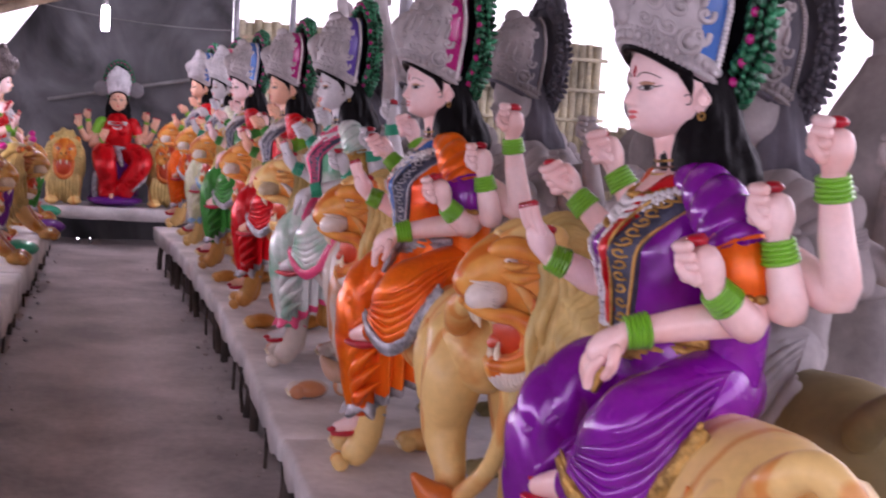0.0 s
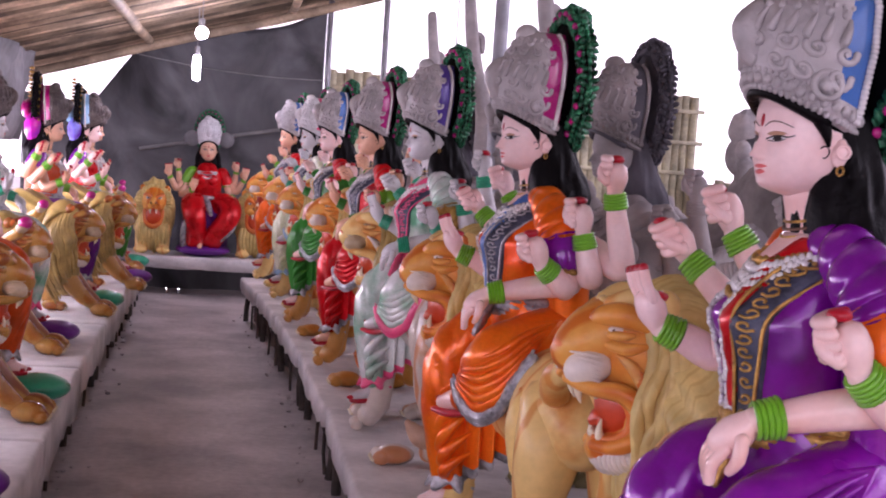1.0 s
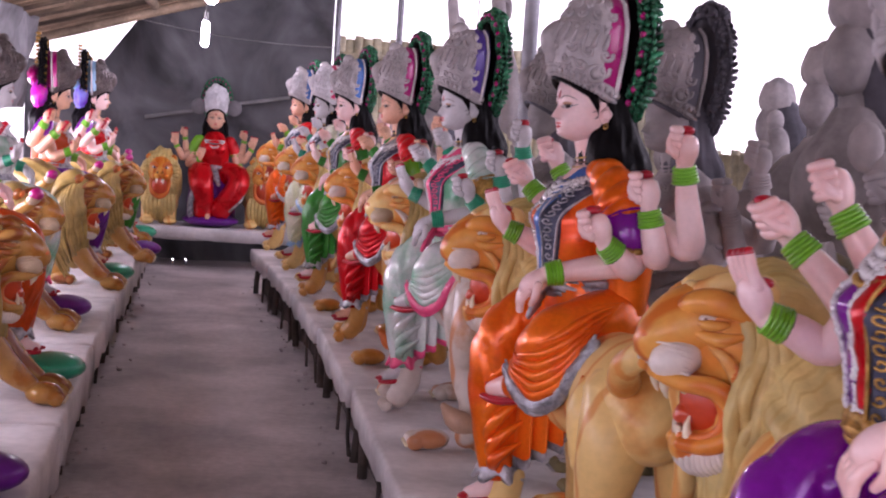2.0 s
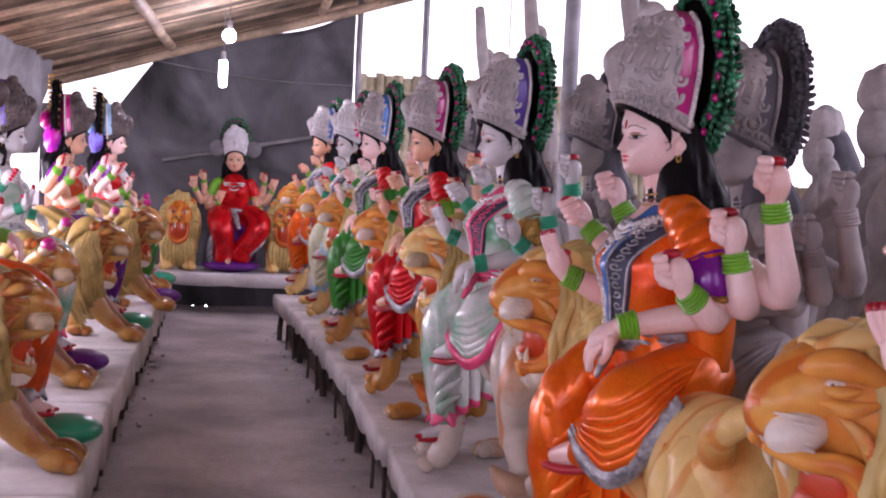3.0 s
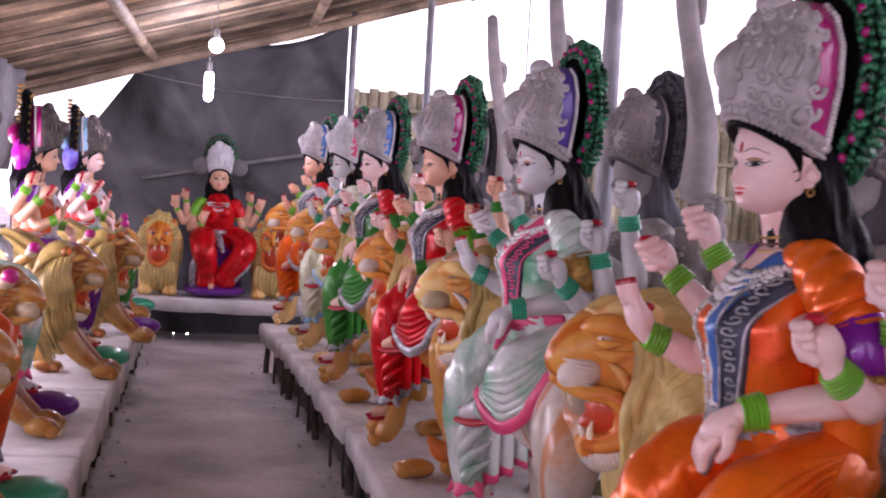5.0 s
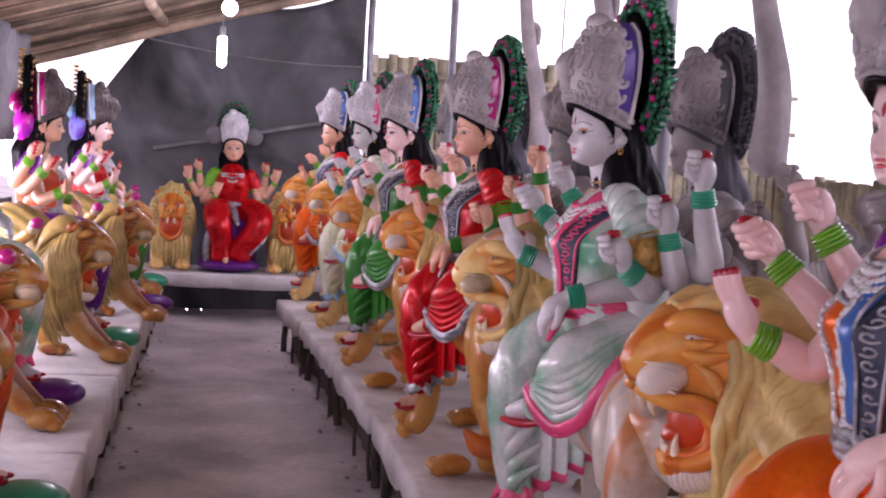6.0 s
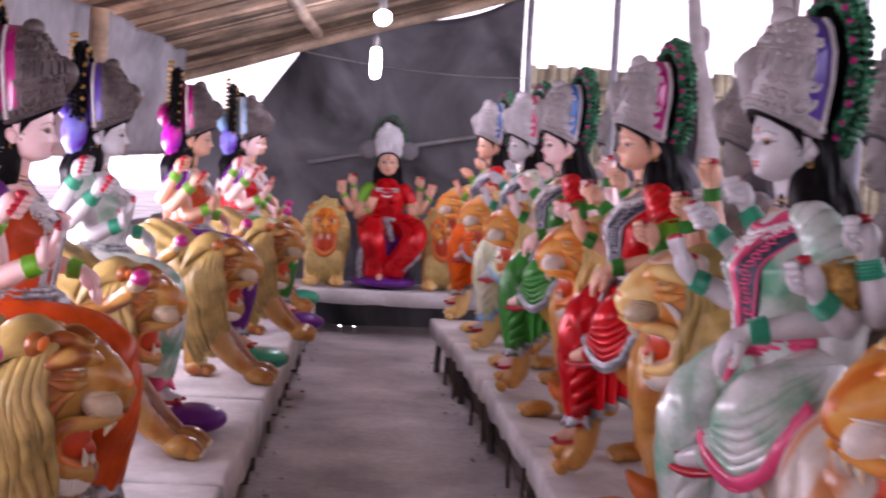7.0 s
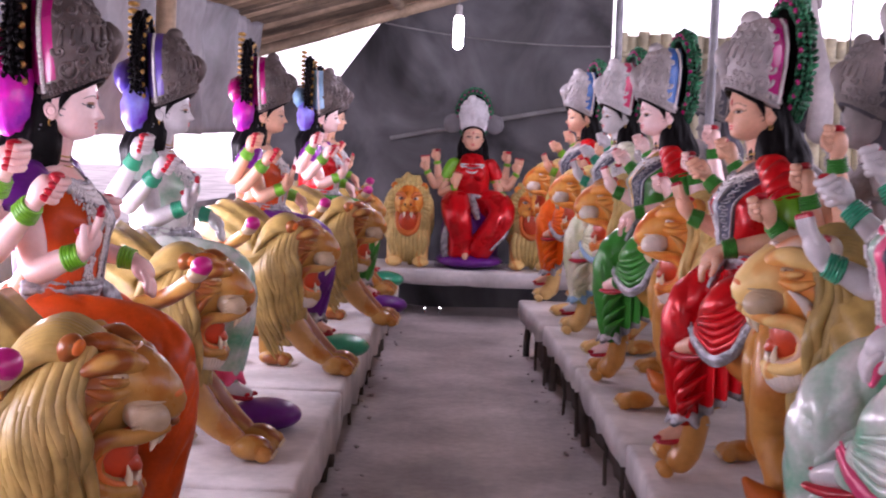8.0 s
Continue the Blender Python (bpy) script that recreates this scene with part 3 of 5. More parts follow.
def lion(c, at=(0.12, 0.58, 0.76), low=False, size=1.0):
    """The lion under the rider: rump at the rider's left, head at the rider's right and turned forward."""
    def hide(t, a):
        return 1 + 0.03 * math.sin(3 * a + 9 * t)
    c.tube([(-0.055, -0.55, 0.49), (-0.055, -0.46, 0.525), (-0.05, -0.28, 0.52), (-0.03, -0.05, 0.5), (-0.03, 0.2, 0.5), (-0.03, 0.42, 0.54)], [0.095, 0.143, 0.148, 0.15, 0.165, 0.19], "lion", 32, 6, hide)
    for s in (-1, 1):
        o = -0.07
        c.tube([(0.07 * s + o, -0.45, 0.55), (0.095 * s + o, -0.49, 0.42), (0.1 * s + o, -0.47, 0.29), (0.09 * s + o, -0.54, 0.17), (0.095 * s + o, -0.52, 0.05)], [0.092, 0.086, 0.066, 0.044, 0.046], "lion", 20, 6, hide)
        c.tube([(0.1 * s, 0.34, 0.5), (0.12 * s, 0.36, 0.34), (0.12 * s, 0.33, 0.18), (0.125 * s, 0.35, 0.06)], [0.1, 0.08, 0.055, 0.05], "lion", 18, 5)
        for r in (-0.5, 0.37):
            c.blob((0.115 * s + 0.04, r + 0.015, 0.035), (0.075, 0.06, 0.038), "lion", 14, 8)
            for k in range(4):
                c.blob((0.115 * s + 0.095, r + 0.015 + (k - 1.5) * 0.028, 0.028), (0.034, 0.0155, 0.028), "lion", 8, 6)
                c.blob((0.115 * s + 0.125, r + 0.015 + (k - 1.5) * 0.028, 0.02), (0.012, 0.006, 0.008), "tooth", 6, 4)
        # muscle ridges of the haunch
        c.tube([(0.1 * s + o, -0.38, 0.6), (0.15 * s + o, -0.42, 0.5), (0.145 * s + o, -0.42, 0.37)], [0.03, 0.042, 0.03], "lion", 12, 5)
        # burnt orange streaks brushed down the thighs
        for k in range(3):
            y = -0.4 - 0.055 * k
            c.tube([(0.155 * s + o - 0.01 * k * s, y, 0.58 - 0.05 * k), (0.168 * s + o - 0.012 * k * s, y - 0.01, 0.5 - 0.06 * k), (0.15 * s + o - 0.008 * k * s, y - 0.004, 0.42 - 0.06 * k)], [0.003, 0.012, 0.003], "stripe", 7, 5)
    if low:
        c.tube([(0.0, -0.56, 0.56), (0.04, -0.7, 0.6), (0.15, -0.72, 0.64), (0.24, -0.66, 0.7)], [0.04, 0.034, 0.03, 0.03], "lion", 14, 5)
        c.blob((0.262, -0.635, 0.728), (0.038, 0.035, 0.028), "muzzle", 18, 10, (0, -30, 0))
        c.blob((0.274, -0.628, 0.75), (0.036, 0.034, 0.032), "bud", 18, 10, (0, -30, 0))
    else:
        c.tube([(0.03, -0.57, 0.6), (0.045, -0.64, 0.655), (0.0, -0.7, 0.69), (-0.06, -0.73, 0.6), (-0.085, -0.72, 0.42), (-0.06, -0.68, 0.24), (0.02, -0.62, 0.12)], [0.04, 0.034, 0.03, 0.028, 0.026, 0.026, 0.028], "lion", 14, 6)
        c.tube([(0.02, -0.62, 0.12), (0.08, -0.6, 0.13), (0.13, -0.585, 0.18)], [0.03, 0.042, 0.012], "stripe", 12, 4, lambda t, a: 1 + 0.1 * math.sin(6 * a))
    hc = Vector(at)

    def V(x, y, z):
        return hc + Vector((x, y, z)) * size

    def tube(points, radii, key, n=10, steps=4, **more):
        c.tube([V(*p) for p in points], [r * size for r in radii], key, n, steps, **more)

    def ball(p, radii, key, n=14, m=9, rot=None):
        c.blob(V(*p), [r * size for r in radii], key, n, m, rot)

    # neck and the body of the mane
    def locks(t, a):
        return 1 + 0.05 * math.sin(15 * a + 6 * t) + 0.025 * math.sin(29 * a - 9 * t)
    c.tube([(-0.06, 0.34, 0.56), (-0.06, 0.44, 0.64), V(-0.13, -0.02, -0.02), V(-0.07, 0, 0.02)], [0.17, 0.18, 0.15 * size, 0.12 * size], "mane", 56, 6, locks)
    tube([(-0.075, 0, 0.03), (-0.09, -0.01, -0.12), (-0.05, -0.02, -0.28), (-0.02, -0.02, -0.38)], [0.12, 0.13, 0.11, 0.05], "mane", 56, 6, fold=locks)
    # long wavy strands falling from behind the ears towards the breast
    rnd = random.Random(5)
    for s in (-1, 1):
        for k in range(30):
            u = k / 29
            x0, z0 = 0.02 - 0.2 * u + rnd.uniform(-0.01, 0.01), 0.135 - 0.05 * u - 0.12 * u * u
            y0 = s * (0.085 + 0.03 * math.sin(math.pi * u))
            swing, fall = rnd.uniform(-0.014, 0.014), 0.32 + rnd.uniform(0, 0.1)
            strand = [(x0 + 0.01, y0 * 0.85, z0), (x0 - 0.012, y0 * 1.22, z0 - 0.28 * fall), (x0 + swing + 0.01, y0 * 1.32, z0 - 0.55 * fall), (x0 * 0.8 + 0.02 - swing, y0 * 1.2, z0 - 0.8 * fall), (x0 * 0.6 + 0.035, y0 * 0.95, z0 - 1.05 * fall)]
            tube(strand, [0.014, 0.018, 0.017, 0.014, 0.004], "mane", 7, 4)
    for k in range(22):
        a = -1.5 + 3.0 * k / 21
        tube([(0.02, 0.085 * math.sin(a), 0.1 + 0.05 * math.cos(a)), (-0.05, 0.1 * math.sin(a), 0.12 + 0.055 * math.cos(a)), (-0.13, 0.11 * math.sin(a), 0.07 + 0.05 * math.cos(a)), (-0.18, 0.115 * math.sin(a), -0.03)], [0.012, 0.019, 0.018, 0.006], "mane", 7, 4)
    # skull, snout, jaw
    ball((0.0, 0, 0.03), (0.118, 0.108, 0.112), "face", 28, 18)
    tube([(0.02, 0, 0.055), (0.095, 0, 0.058), (0.15, 0, 0.03), (0.172, 0, 0.012)], [0.098, 0.078, 0.058, 0.042], "face", 24, 5)
    tube([(-0.03, 0, -0.07), (0.015, 0, -0.15), (0.07, 0, -0.178), (0.098, 0, -0.178)], [0.09, 0.068, 0.042, 0.03], "face", 22, 5, flat=1.35)
    ball((0.045, 0, -0.085), (0.062, 0.064, 0.082), "mouth", 18, 12)
    tube([(0.02, 0, -0.12), (0.06, 0, -0.13), (0.092, 0, -0.118), (0.108, 0, -0.125)], [0.026, 0.028, 0.024, 0.012], "mouth", 12, 4, flat=1.4)
    ball((0.182, 0, 0.036), (0.022, 0.036, 0.02), "nose", 14, 9, (0, 25, 0))
    for k in range(4):
        x, z = 0.1 + 0.018 * k, 0.126 - 0.021 * k
        tube([(x - 0.012, -0.055, z - 0.035), (x, -0.028, z - 0.004), (x + 0.003, 0, z + 0.003), (x, 0.028, z - 0.004), (x - 0.012, 0.055, z - 0.035)], [0.005, 0.011, 0.012, 0.011, 0.005], "face" if k % 2 else "lion", 8, 4)
        tube([(x - 0.004, -0.05, z - 0.03), (x + 0.009, -0.02, z - 0.008), (x + 0.009, 0.02, z - 0.008), (x - 0.004, 0.05, z - 0.03)], [0.002, 0.004, 0.004, 0.002], "stripe", 6, 4)
    for s in (-1, 1):
        # whisker pad with its grooves
        ball((0.132, 0.042 * s, -0.004), (0.056, 0.037, 0.039), "muzzle", 20, 14, (0, 18, 8 * s))
        for k in range(6):
            z = 0.026 - 0.0105 * k
            tube([(0.176 - 0.005 * k, 0.054 * s, z), (0.145 - 0.004 * k, 0.0745 * s, z - 0.001), (0.112, 0.076 * s, z - 0.006)], [0.002, 0.0036, 0.001], "muzzle", 6, 4)
        tube([(0.176, 0.036 * s, -0.03), (0.13, 0.066 * s, -0.046), (0.07, 0.086 * s, -0.05), (0.03, 0.094 * s, -0.085), (0.028, 0.09 * s, -0.135), (0.065, 0.068 * s, -0.165), (0.108, 0.026 * s, -0.17)], [0.012, 0.016, 0.02, 0.022, 0.02, 0.017, 0.014], "face", 12, 6)
        tube([(0.165, 0.03 * s, -0.042), (0.12, 0.057 * s, -0.056), (0.068, 0.074 * s, -0.064), (0.045, 0.08 * s, -0.095), (0.048, 0.076 * s, -0.13), (0.076, 0.056 * s, -0.152), (0.108, 0.02 * s, -0.156)], [0.006, 0.009, 0.011, 0.012, 0.011, 0.009, 0.007], "stripe", 9, 6)
        # brow, lids, eye
        tube([(0.135, 0.026 * s, 0.082), (0.108, 0.056 * s, 0.104), (0.066, 0.082 * s, 0.107), (0.015, 0.094 * s, 0.085)], [0.014, 0.024, 0.026, 0.014], "face", 11, 5)
        tube([(0.1, 0.04 * s, 0.128), (0.05, 0.06 * s, 0.145), (0.0, 0.07 * s, 0.14)], [0.014, 0.022, 0.014], "lion", 10, 4)
        ball((0.086, 0.073 * s, 0.078), (0.02, 0.01, 0.0085), "muzzle", 12, 8)
        ball((0.094, 0.077 * s, 0.077), (0.0055, 0.006, 0.005), "lid", 8, 6)
        tube([(0.112, 0.058 * s, 0.07), (0.086, 0.083 * s, 0.066), (0.056, 0.092 * s, 0.07)], [0.006, 0.011, 0.006], "face", 8, 4)
        tube([(0.115, 0.058 * s, 0.052), (0.07, 0.088 * s, 0.04), (0.03, 0.102 * s, 0.05)], [0.007, 0.015, 0.007], "face", 9, 4)
        # cheek folds and brushed streaks
        for k in range(5):
            tube([(0.085 - 0.022 * k, 0.086 * s + 0.004 * k * s, 0.028 - 0.008 * k), (0.05 - 0.016 * k, 0.102 * s + 0.002 * k * s, 0.0 - 0.024 * k), (0.03 - 0.01 * k, 0.1 * s + 0.002 * k * s, -0.05 - 0.028 * k)], [0.004, 0.013, 0.005], "face" if k % 2 else "lion", 8, 4)
            tube([(0.07 - 0.022 * k, 0.096 * s + 0.004 * k * s, 0.024 - 0.008 * k), (0.04 - 0.016 * k, 0.11 * s + 0.002 * k * s, -0.006 - 0.024 * k), (0.026 - 0.012 * k, 0.106 * s + 0.002 * k * s, -0.045 - 0.028 * k)], [0.002, 0.005, 0.002], "stripe", 6, 4)
        ball((-0.01, 0.092 * s, 0.135), (0.026, 0.03, 0.034), "lion", 14, 9, (0, 30, 20 * s))
        ball((0.008, 0.1 * s, 0.137), (0.012, 0.02, 0.022), "stripe", 10, 6, (0, 30, 20 * s))
        # teeth
        tube([(0.148, 0.036 * s, -0.036), (0.15, 0.037 * s, -0.06), (0.143, 0.036 * s, -0.082)], [0.012, 0.009, 0.002], "tooth", 9, 4)
        tube([(0.095, 0.034 * s, -0.16), (0.1, 0.036 * s, -0.138), (0.096, 0.035 * s, -0.115)], [0.011, 0.008, 0.002], "tooth", 9, 4)
        for k in range(3):
            ball((0.115 - 0.02 * k, 0.05 * s, -0.058), (0.008, 0.008, 0.013), "tooth", 7, 5)
        ball((0.108, 0.011 * s, -0.15), (0.007, 0.009, 0.011), "tooth", 7, 5)
        # fringe along the jaw
        for k in range(16):
            u = k / 15
            x, y, z = 0.1 - 0.12 * u, (0.02 + 0.078 * u ** 0.7) * s, -0.19 + 0.09 * u * u
            tube([(x, y, z), (x - 0.006, y * 1.05, z - 0.024), (x - 0.022, y * 1.02, z - 0.04)], [0.009, 0.009, 0.003], "beard", 6, 3)


def folds(k, amp, twist=4.0):
    return lambda t, a: 1 + amp * math.sin(k * a + twist * t) + amp * 0.5 * math.sin((k * 2 + 1) * a - twist * 1.7 * t)


def pleats(n, amp, lean=2.0, lengthwise=0.0):
    """Cloth folds of uneven depth with narrow valleys, slanting round a limb."""
    def f(t, a):
        ca, sa = math.cos(a), math.sin(a)
        wander = noise.noise((1.4 * ca, 1.4 * sa, 2.6 * t + n))
        w = abs(math.sin(0.5 * n * math.pi * t + lean * math.sin(a) + lengthwise * a + 2.2 * wander))
        depth = 0.25 + 0.75 * max(0.0, min(1.0, 0.5 + 1.6 * noise.noise((1.1 * ca + 5, 1.1 * sa, 3.1 * t))))
        return 1 + amp * (w ** 0.7 - 0.7) * min(1, t * 5) * depth
    return f


BODY_Z = (0.64, 0.7, 0.76, 0.81, 0.88, 0.94, 0.99, 1.03, 1.06, 1.09)
BODY_X = (-0.04, -0.02, 0.01, 0.028, 0.034, 0.03, 0.015, 0.002, -0.005, -0.008)
BODY_R = (0.125, 0.128, 0.113, 0.1, 0.104, 0.106, 0.1, 0.09, 0.07, 0.05)


def body(z, y):
    """How far the front of the trunk stands forward."""
    r = np.interp(z, BODY_Z, BODY_R)
    x = np.interp(z, BODY_Z, BODY_X) + r * math.sqrt(max(0.0, 1 - (y / (1.25 * r)) ** 2))
    for s in (-1, 1):
        x += 0.024 * math.exp(-((z - 0.935) / 0.045) ** 2 - ((y - 0.052 * s) / 0.042) ** 2)
    return x


def rider(c, out=0.0):
    # trunk
    rows = []
    for k in range(34):
        z = 0.64 + 0.44 * k / 33
        r, cx = np.interp(z, BODY_Z, BODY_R), np.interp(z, BODY_Z, BODY_X)
        ring = []
        for j in range(48):
            a = 2 * math.pi * j / 48
            y = 1.25 * r * math.sin(a)
            crease = 0.0025 * math.sin(60 * z + 5 * a) * (1 if z < 0.99 else 0)
            ring.append((body(z, y) + crease if math.cos(a) > 0 else cx + r * math.cos(a), y, z))
        rows.append(ring)
    c.grid(rows, lambda i, j: "skin" if i > 0.84 else "blouse")
    c.tube([(-0.005, 0, 1.03), (0.004, 0, 1.09), (0.014, 0, 1.15)], [0.062, 0.046, 0.047], "skin", 24, 5)
    for s in (-1, 1):
        c.blob((-0.02, 0.125 * s, 1.02), (0.05, 0.06, 0.045), "shawl" if s < 0 else "blouse", 18, 12)
        c.tube([(0.035, 0.012 * s, 1.062), (0.035, 0.05 * s, 1.07), (0.0, 0.1 * s, 1.06)], [0.006, 0.009, 0.006], "skin", 8, 4)
    for z, r, key in ((1.108, 0.048, "gold"), (1.096, 0.05, "lid"), (1.084, 0.053, "gold")):
        c.ring((0.006, 0, z), (0.25, 0, 1), r, 0.0026, key, 28, 5)
    # worked collar, then two lace borders down the breast
    rnd = random.Random(3)
    for drop, r, key in ((0.0, 0.0065, "trim"), (0.014, 0.008, "pearl"), (0.03, 0.0075, "garland"), (0.047, 0.008, "garland"), (0.062, 0.006, "trim")):
        for j in range(27):
            a = -1.3 + 2.6 * j / 26
            z, y = 1.06 - (0.03 + drop) * math.cos(a), (0.092 + 0.2 * drop) * math.sin(a)
            c.blob((body(z, y) + 0.003, y, z), (r, r, r * rnd.uniform(0.8, 1.5)), key, 7, 5)
    for y0, y1, wide in ((0.07, 0.055, 0.026), (-0.018, -0.012, 0.02)):
        for k in range(30):
            t = k / 29
            z = 1.0 - 0.215 * t
            for m in range(4):
                y = y0 + (y1 - y0) * t + wide * (m / 1.5 - 1) * (0.8 + 0.25 * math.sin(k * 0.9)) * 0.7
                r = rnd.uniform(0.004, 0.0085)
                c.blob((body(z, y) + 0.003, y, z + rnd.uniform(-0.004, 0.004)), (r * 0.8, r, r), "garland", 6, 4)
    # narrow sash and its broad worked border from shoulder to waist
    ribbon(c, [(1.075, -0.085, 0.03), (1.03, -0.062, 0.026), (0.96, -0.05, 0.019), (0.88, -0.044, 0.017), (0.79, -0.036, 0.016)], body, 0.009, "sash", 6, 0.0015)
    edge = [(1.07, -0.118, 0.018), (1.02, -0.096, 0.021), (0.95, -0.086, 0.021), (0.87, -0.078, 0.02), (0.77, -0.066, 0.019)]
    ribbon(c, edge, body, 0.01, "trim_ground")
    for q in (-1, 1):
        c.tube([(body(z, y + w * q) + 0.011, y + w * q, z) for z, y, w in edge], [0.0035] * 5, "trim", 7, 6)
    for k in range(15):
        t = 4 * (k + 0.5) / 15
        i = int(t)
        z, y, w = (p + (q - p) * (t - i) for p, q in zip(edge[i], edge[i + 1]))
        way = 1 if k % 2 else -1
        curl = [(z + 0.0095 * (0.3 + 0.09 * m) * math.sin(0.7 * m), y + way * 0.0125 * (0.3 + 0.09 * m) * math.cos(0.7 * m)) for m in range(9)]
        c.tube([(body(u, v) + 0.011, v, u) for u, v in curl], [0.0028] * 9, "trim", 6, 1)
    # shawl over the rider's left shoulder in deep pleats, the sleeve under it
    def drawn(t, a):
        return 1 + 0.17 * (abs(math.sin(17 * t + 0.9 * math.sin(a) + 0.5 * math.sin(2 * a))) ** 0.6 - 0.65) * min(1, 5 * t)
    c.tube([(0.0, -0.055, 1.062), (-0.012, -0.12, 1.05), (-0.02, -0.185, 1.012), (-0.028, -0.222, 0.972), (-0.032, -0.236, 0.95)], [0.04, 0.05, 0.058, 0.06, 0.057], "shawl", 40, 20, drawn)
    c.tube([(-0.03, -0.225, 0.965), (-0.035, -0.238, 0.925), (-0.042, -0.246, 0.885)], [0.062, 0.064, 0.058], "sleeve", 30, 6, folds(11, 0.02))
    for j in range(14):
        a = 2 * math.pi * j / 14
        c.blob((-0.042 + 0.054 * math.cos(a), -0.247 + 0.054 * math.sin(a), 0.88), (0.014, 0.014, 0.009), "armlet", 7, 5)
    # the shawl's tail down the back and side
    c.tube([(-0.05, -0.12, 1.02), (-0.075, -0.13, 0.92), (-0.08, -0.13, 0.8), (-0.08, -0.14, 0.7)], [0.05, 0.06, 0.06, 0.05], "shawl", 24, 6, folds(7, 0.04))
    c.tube([(-0.02, 0.12, 1.04), (-0.03, 0.19, 0.98), (-0.03, 0.215, 0.91)], [0.06, 0.068, 0.056], "sleeve", 24, 5, folds(9, 0.025))
    # hips, belt, tassel
    c.blob((-0.045, -0.005, 0.68), (0.125, 0.17, 0.1), "skirt", 28, 16)
    for z, r in ((0.775, 0.013), (0.757, 0.015), (0.741, 0.01)):
        c.tube([(-0.02, -0.142, z), (0.075, -0.1, z), (0.122, 0, z - 0.006), (0.075, 0.1, z), (-0.02, 0.142, z)], [r] * 5, "trim", 10, 8, folds(5, 0.16, 60))
    for k in range(5):
        c.tube([(0.115, -0.05 - 0.004 * k, 0.765), (0.13 + 0.004 * k, -0.06 - 0.008 * k, 0.735), (0.14 + 0.008 * k, -0.062 - 0.012 * k, 0.7 - 0.006 * k)], [0.008, 0.011, 0.007], "trim", 9, 5, folds(5, 0.2, 30))
    c.blob((0.118, -0.052, 0.766), (0.016, 0.018, 0.014), "trim", 10, 7)
    # right leg hanging over the flank
    c.tube([(-0.05, 0.07, 0.665), (0.06, 0.09, 0.668), (0.15 + out, 0.1, 0.635), (0.2 + out, 0.105, 0.555), (0.207 + out, 0.11, 0.44), (0.192 + out, 0.115, 0.32), (0.178 + out, 0.12, 0.215)], [0.1, 0.088, 0.082, 0.079, 0.074, 0.066, 0.056], "skirt", 64, 16, pleats(13, 0.16, 2.4))
    for k, (z, fall) in enumerate(((0.62, 0.1), (0.55, 0.13), (0.48, 0.15), (0.41, 0.12), (0.34, 0.09), (0.28, 0.06))):
        c.tube([(0.13 + out, 0.036, z + 0.03), (0.2 + out, 0.042, z - 0.3 * fall), (0.252 + out - 0.01 * k, 0.074, z - 0.8 * fall), (0.235 + out - 0.014 * k, 0.14, z - 1.3 * fall)], [0.004, 0.018, 0.017, 0.004], "skirt", 10, 6)
    rows = []
    for k in range(7):
        u = k / 6
        ring = []
        for j in range(60):
            a = 2 * math.pi * j / 60
            w = math.sin(6 * a + 0.6 * math.sin(3 * a))
            r = 0.057 + 0.012 * u + 0.012 * u * w - (0.012 if k == 6 else 0)
            ring.append((0.178 + out + r * math.cos(a), 0.12 + r * math.sin(a), 0.235 - 0.05 * min(u, 0.9) - 0.012 * u * w))
        rows.append(ring)
    c.grid(rows, "hem")
    # pleated cloth hanging behind the shin with its stepped hem
    rows = []
    for k in range(12):
        v = k / 11
        front, back = [], []
        for j in range(40):
            u = j / 39
            step = 0.022 * (abs((u * 3.2) % 1 - 0.5) * 2)
            low = 0.215 + 0.11 * u + step
            x, y = 0.15 + out - 0.13 * u, 0.06 - 0.11 * u
            z = 0.54 + (low - 0.54) * v
            wave = (0.006 + 0.014 * v) * math.sin(22 * u)
            front.append((x + 0.3 * wave, y - 0.02 + wave, z))
            back.append((x + 0.3 * wave, y + 0.012 + wave, z))
        rows.append(front + back[::-1])
    c.grid(rows, lambda i, j: "hem" if i > 0.84 else "skirt")
    c.tube([(0.185 + out, 0.12, 0.22), (0.2 + out, 0.12, 0.165), (0.228 + out, 0.115, 0.148), (0.262 + out, 0.11, 0.14)], [0.03, 0.03, 0.026, 0.018], "skin", 14, 5)
    for k in range(5):
        c.blob((0.278 + out - 0.006 * k, 0.092 + 0.009 * k, 0.138), (0.016, 0.0065, 0.009), "alta", 7, 5)
    c.tube([(0.19 + out, 0.12, 0.132), (0.235 + out, 0.115, 0.122), (0.272 + out, 0.11, 0.122)], [0.012, 0.014, 0.009], "alta", 8, 4, flat=2.0)
    # left leg folded across, cloth slung from it in a deep curve
    c.tube([(-0.07, -0.07, 0.68), (-0.02, -0.15, 0.675), (0.06, -0.19, 0.66), (0.125, -0.195, 0.625), (0.15, -0.155, 0.565), (0.165, -0.1, 0.515), (0.18, -0.05, 0.48)], [0.1, 0.088, 0.08, 0.078, 0.066, 0.052, 0.04], "skirt", 64, 14, pleats(10, 0.1, 2.2))
    hem = [Vector(p) for p in ((0.215, -0.07, 0.545), (0.2, -0.14, 0.5), (0.16, -0.2, 0.47), (0.115, -0.26, 0.505), (0.085, -0.3, 0.575), (0.04, -0.315, 0.66))]
    top = [Vector(p) for p in ((0.2, -0.13, 0.58), (0.19, -0.185, 0.63), (0.14, -0.215, 0.68), (0.08, -0.225, 0.715), (0.02, -0.23, 0.735), (-0.05, -0.22, 0.74))]

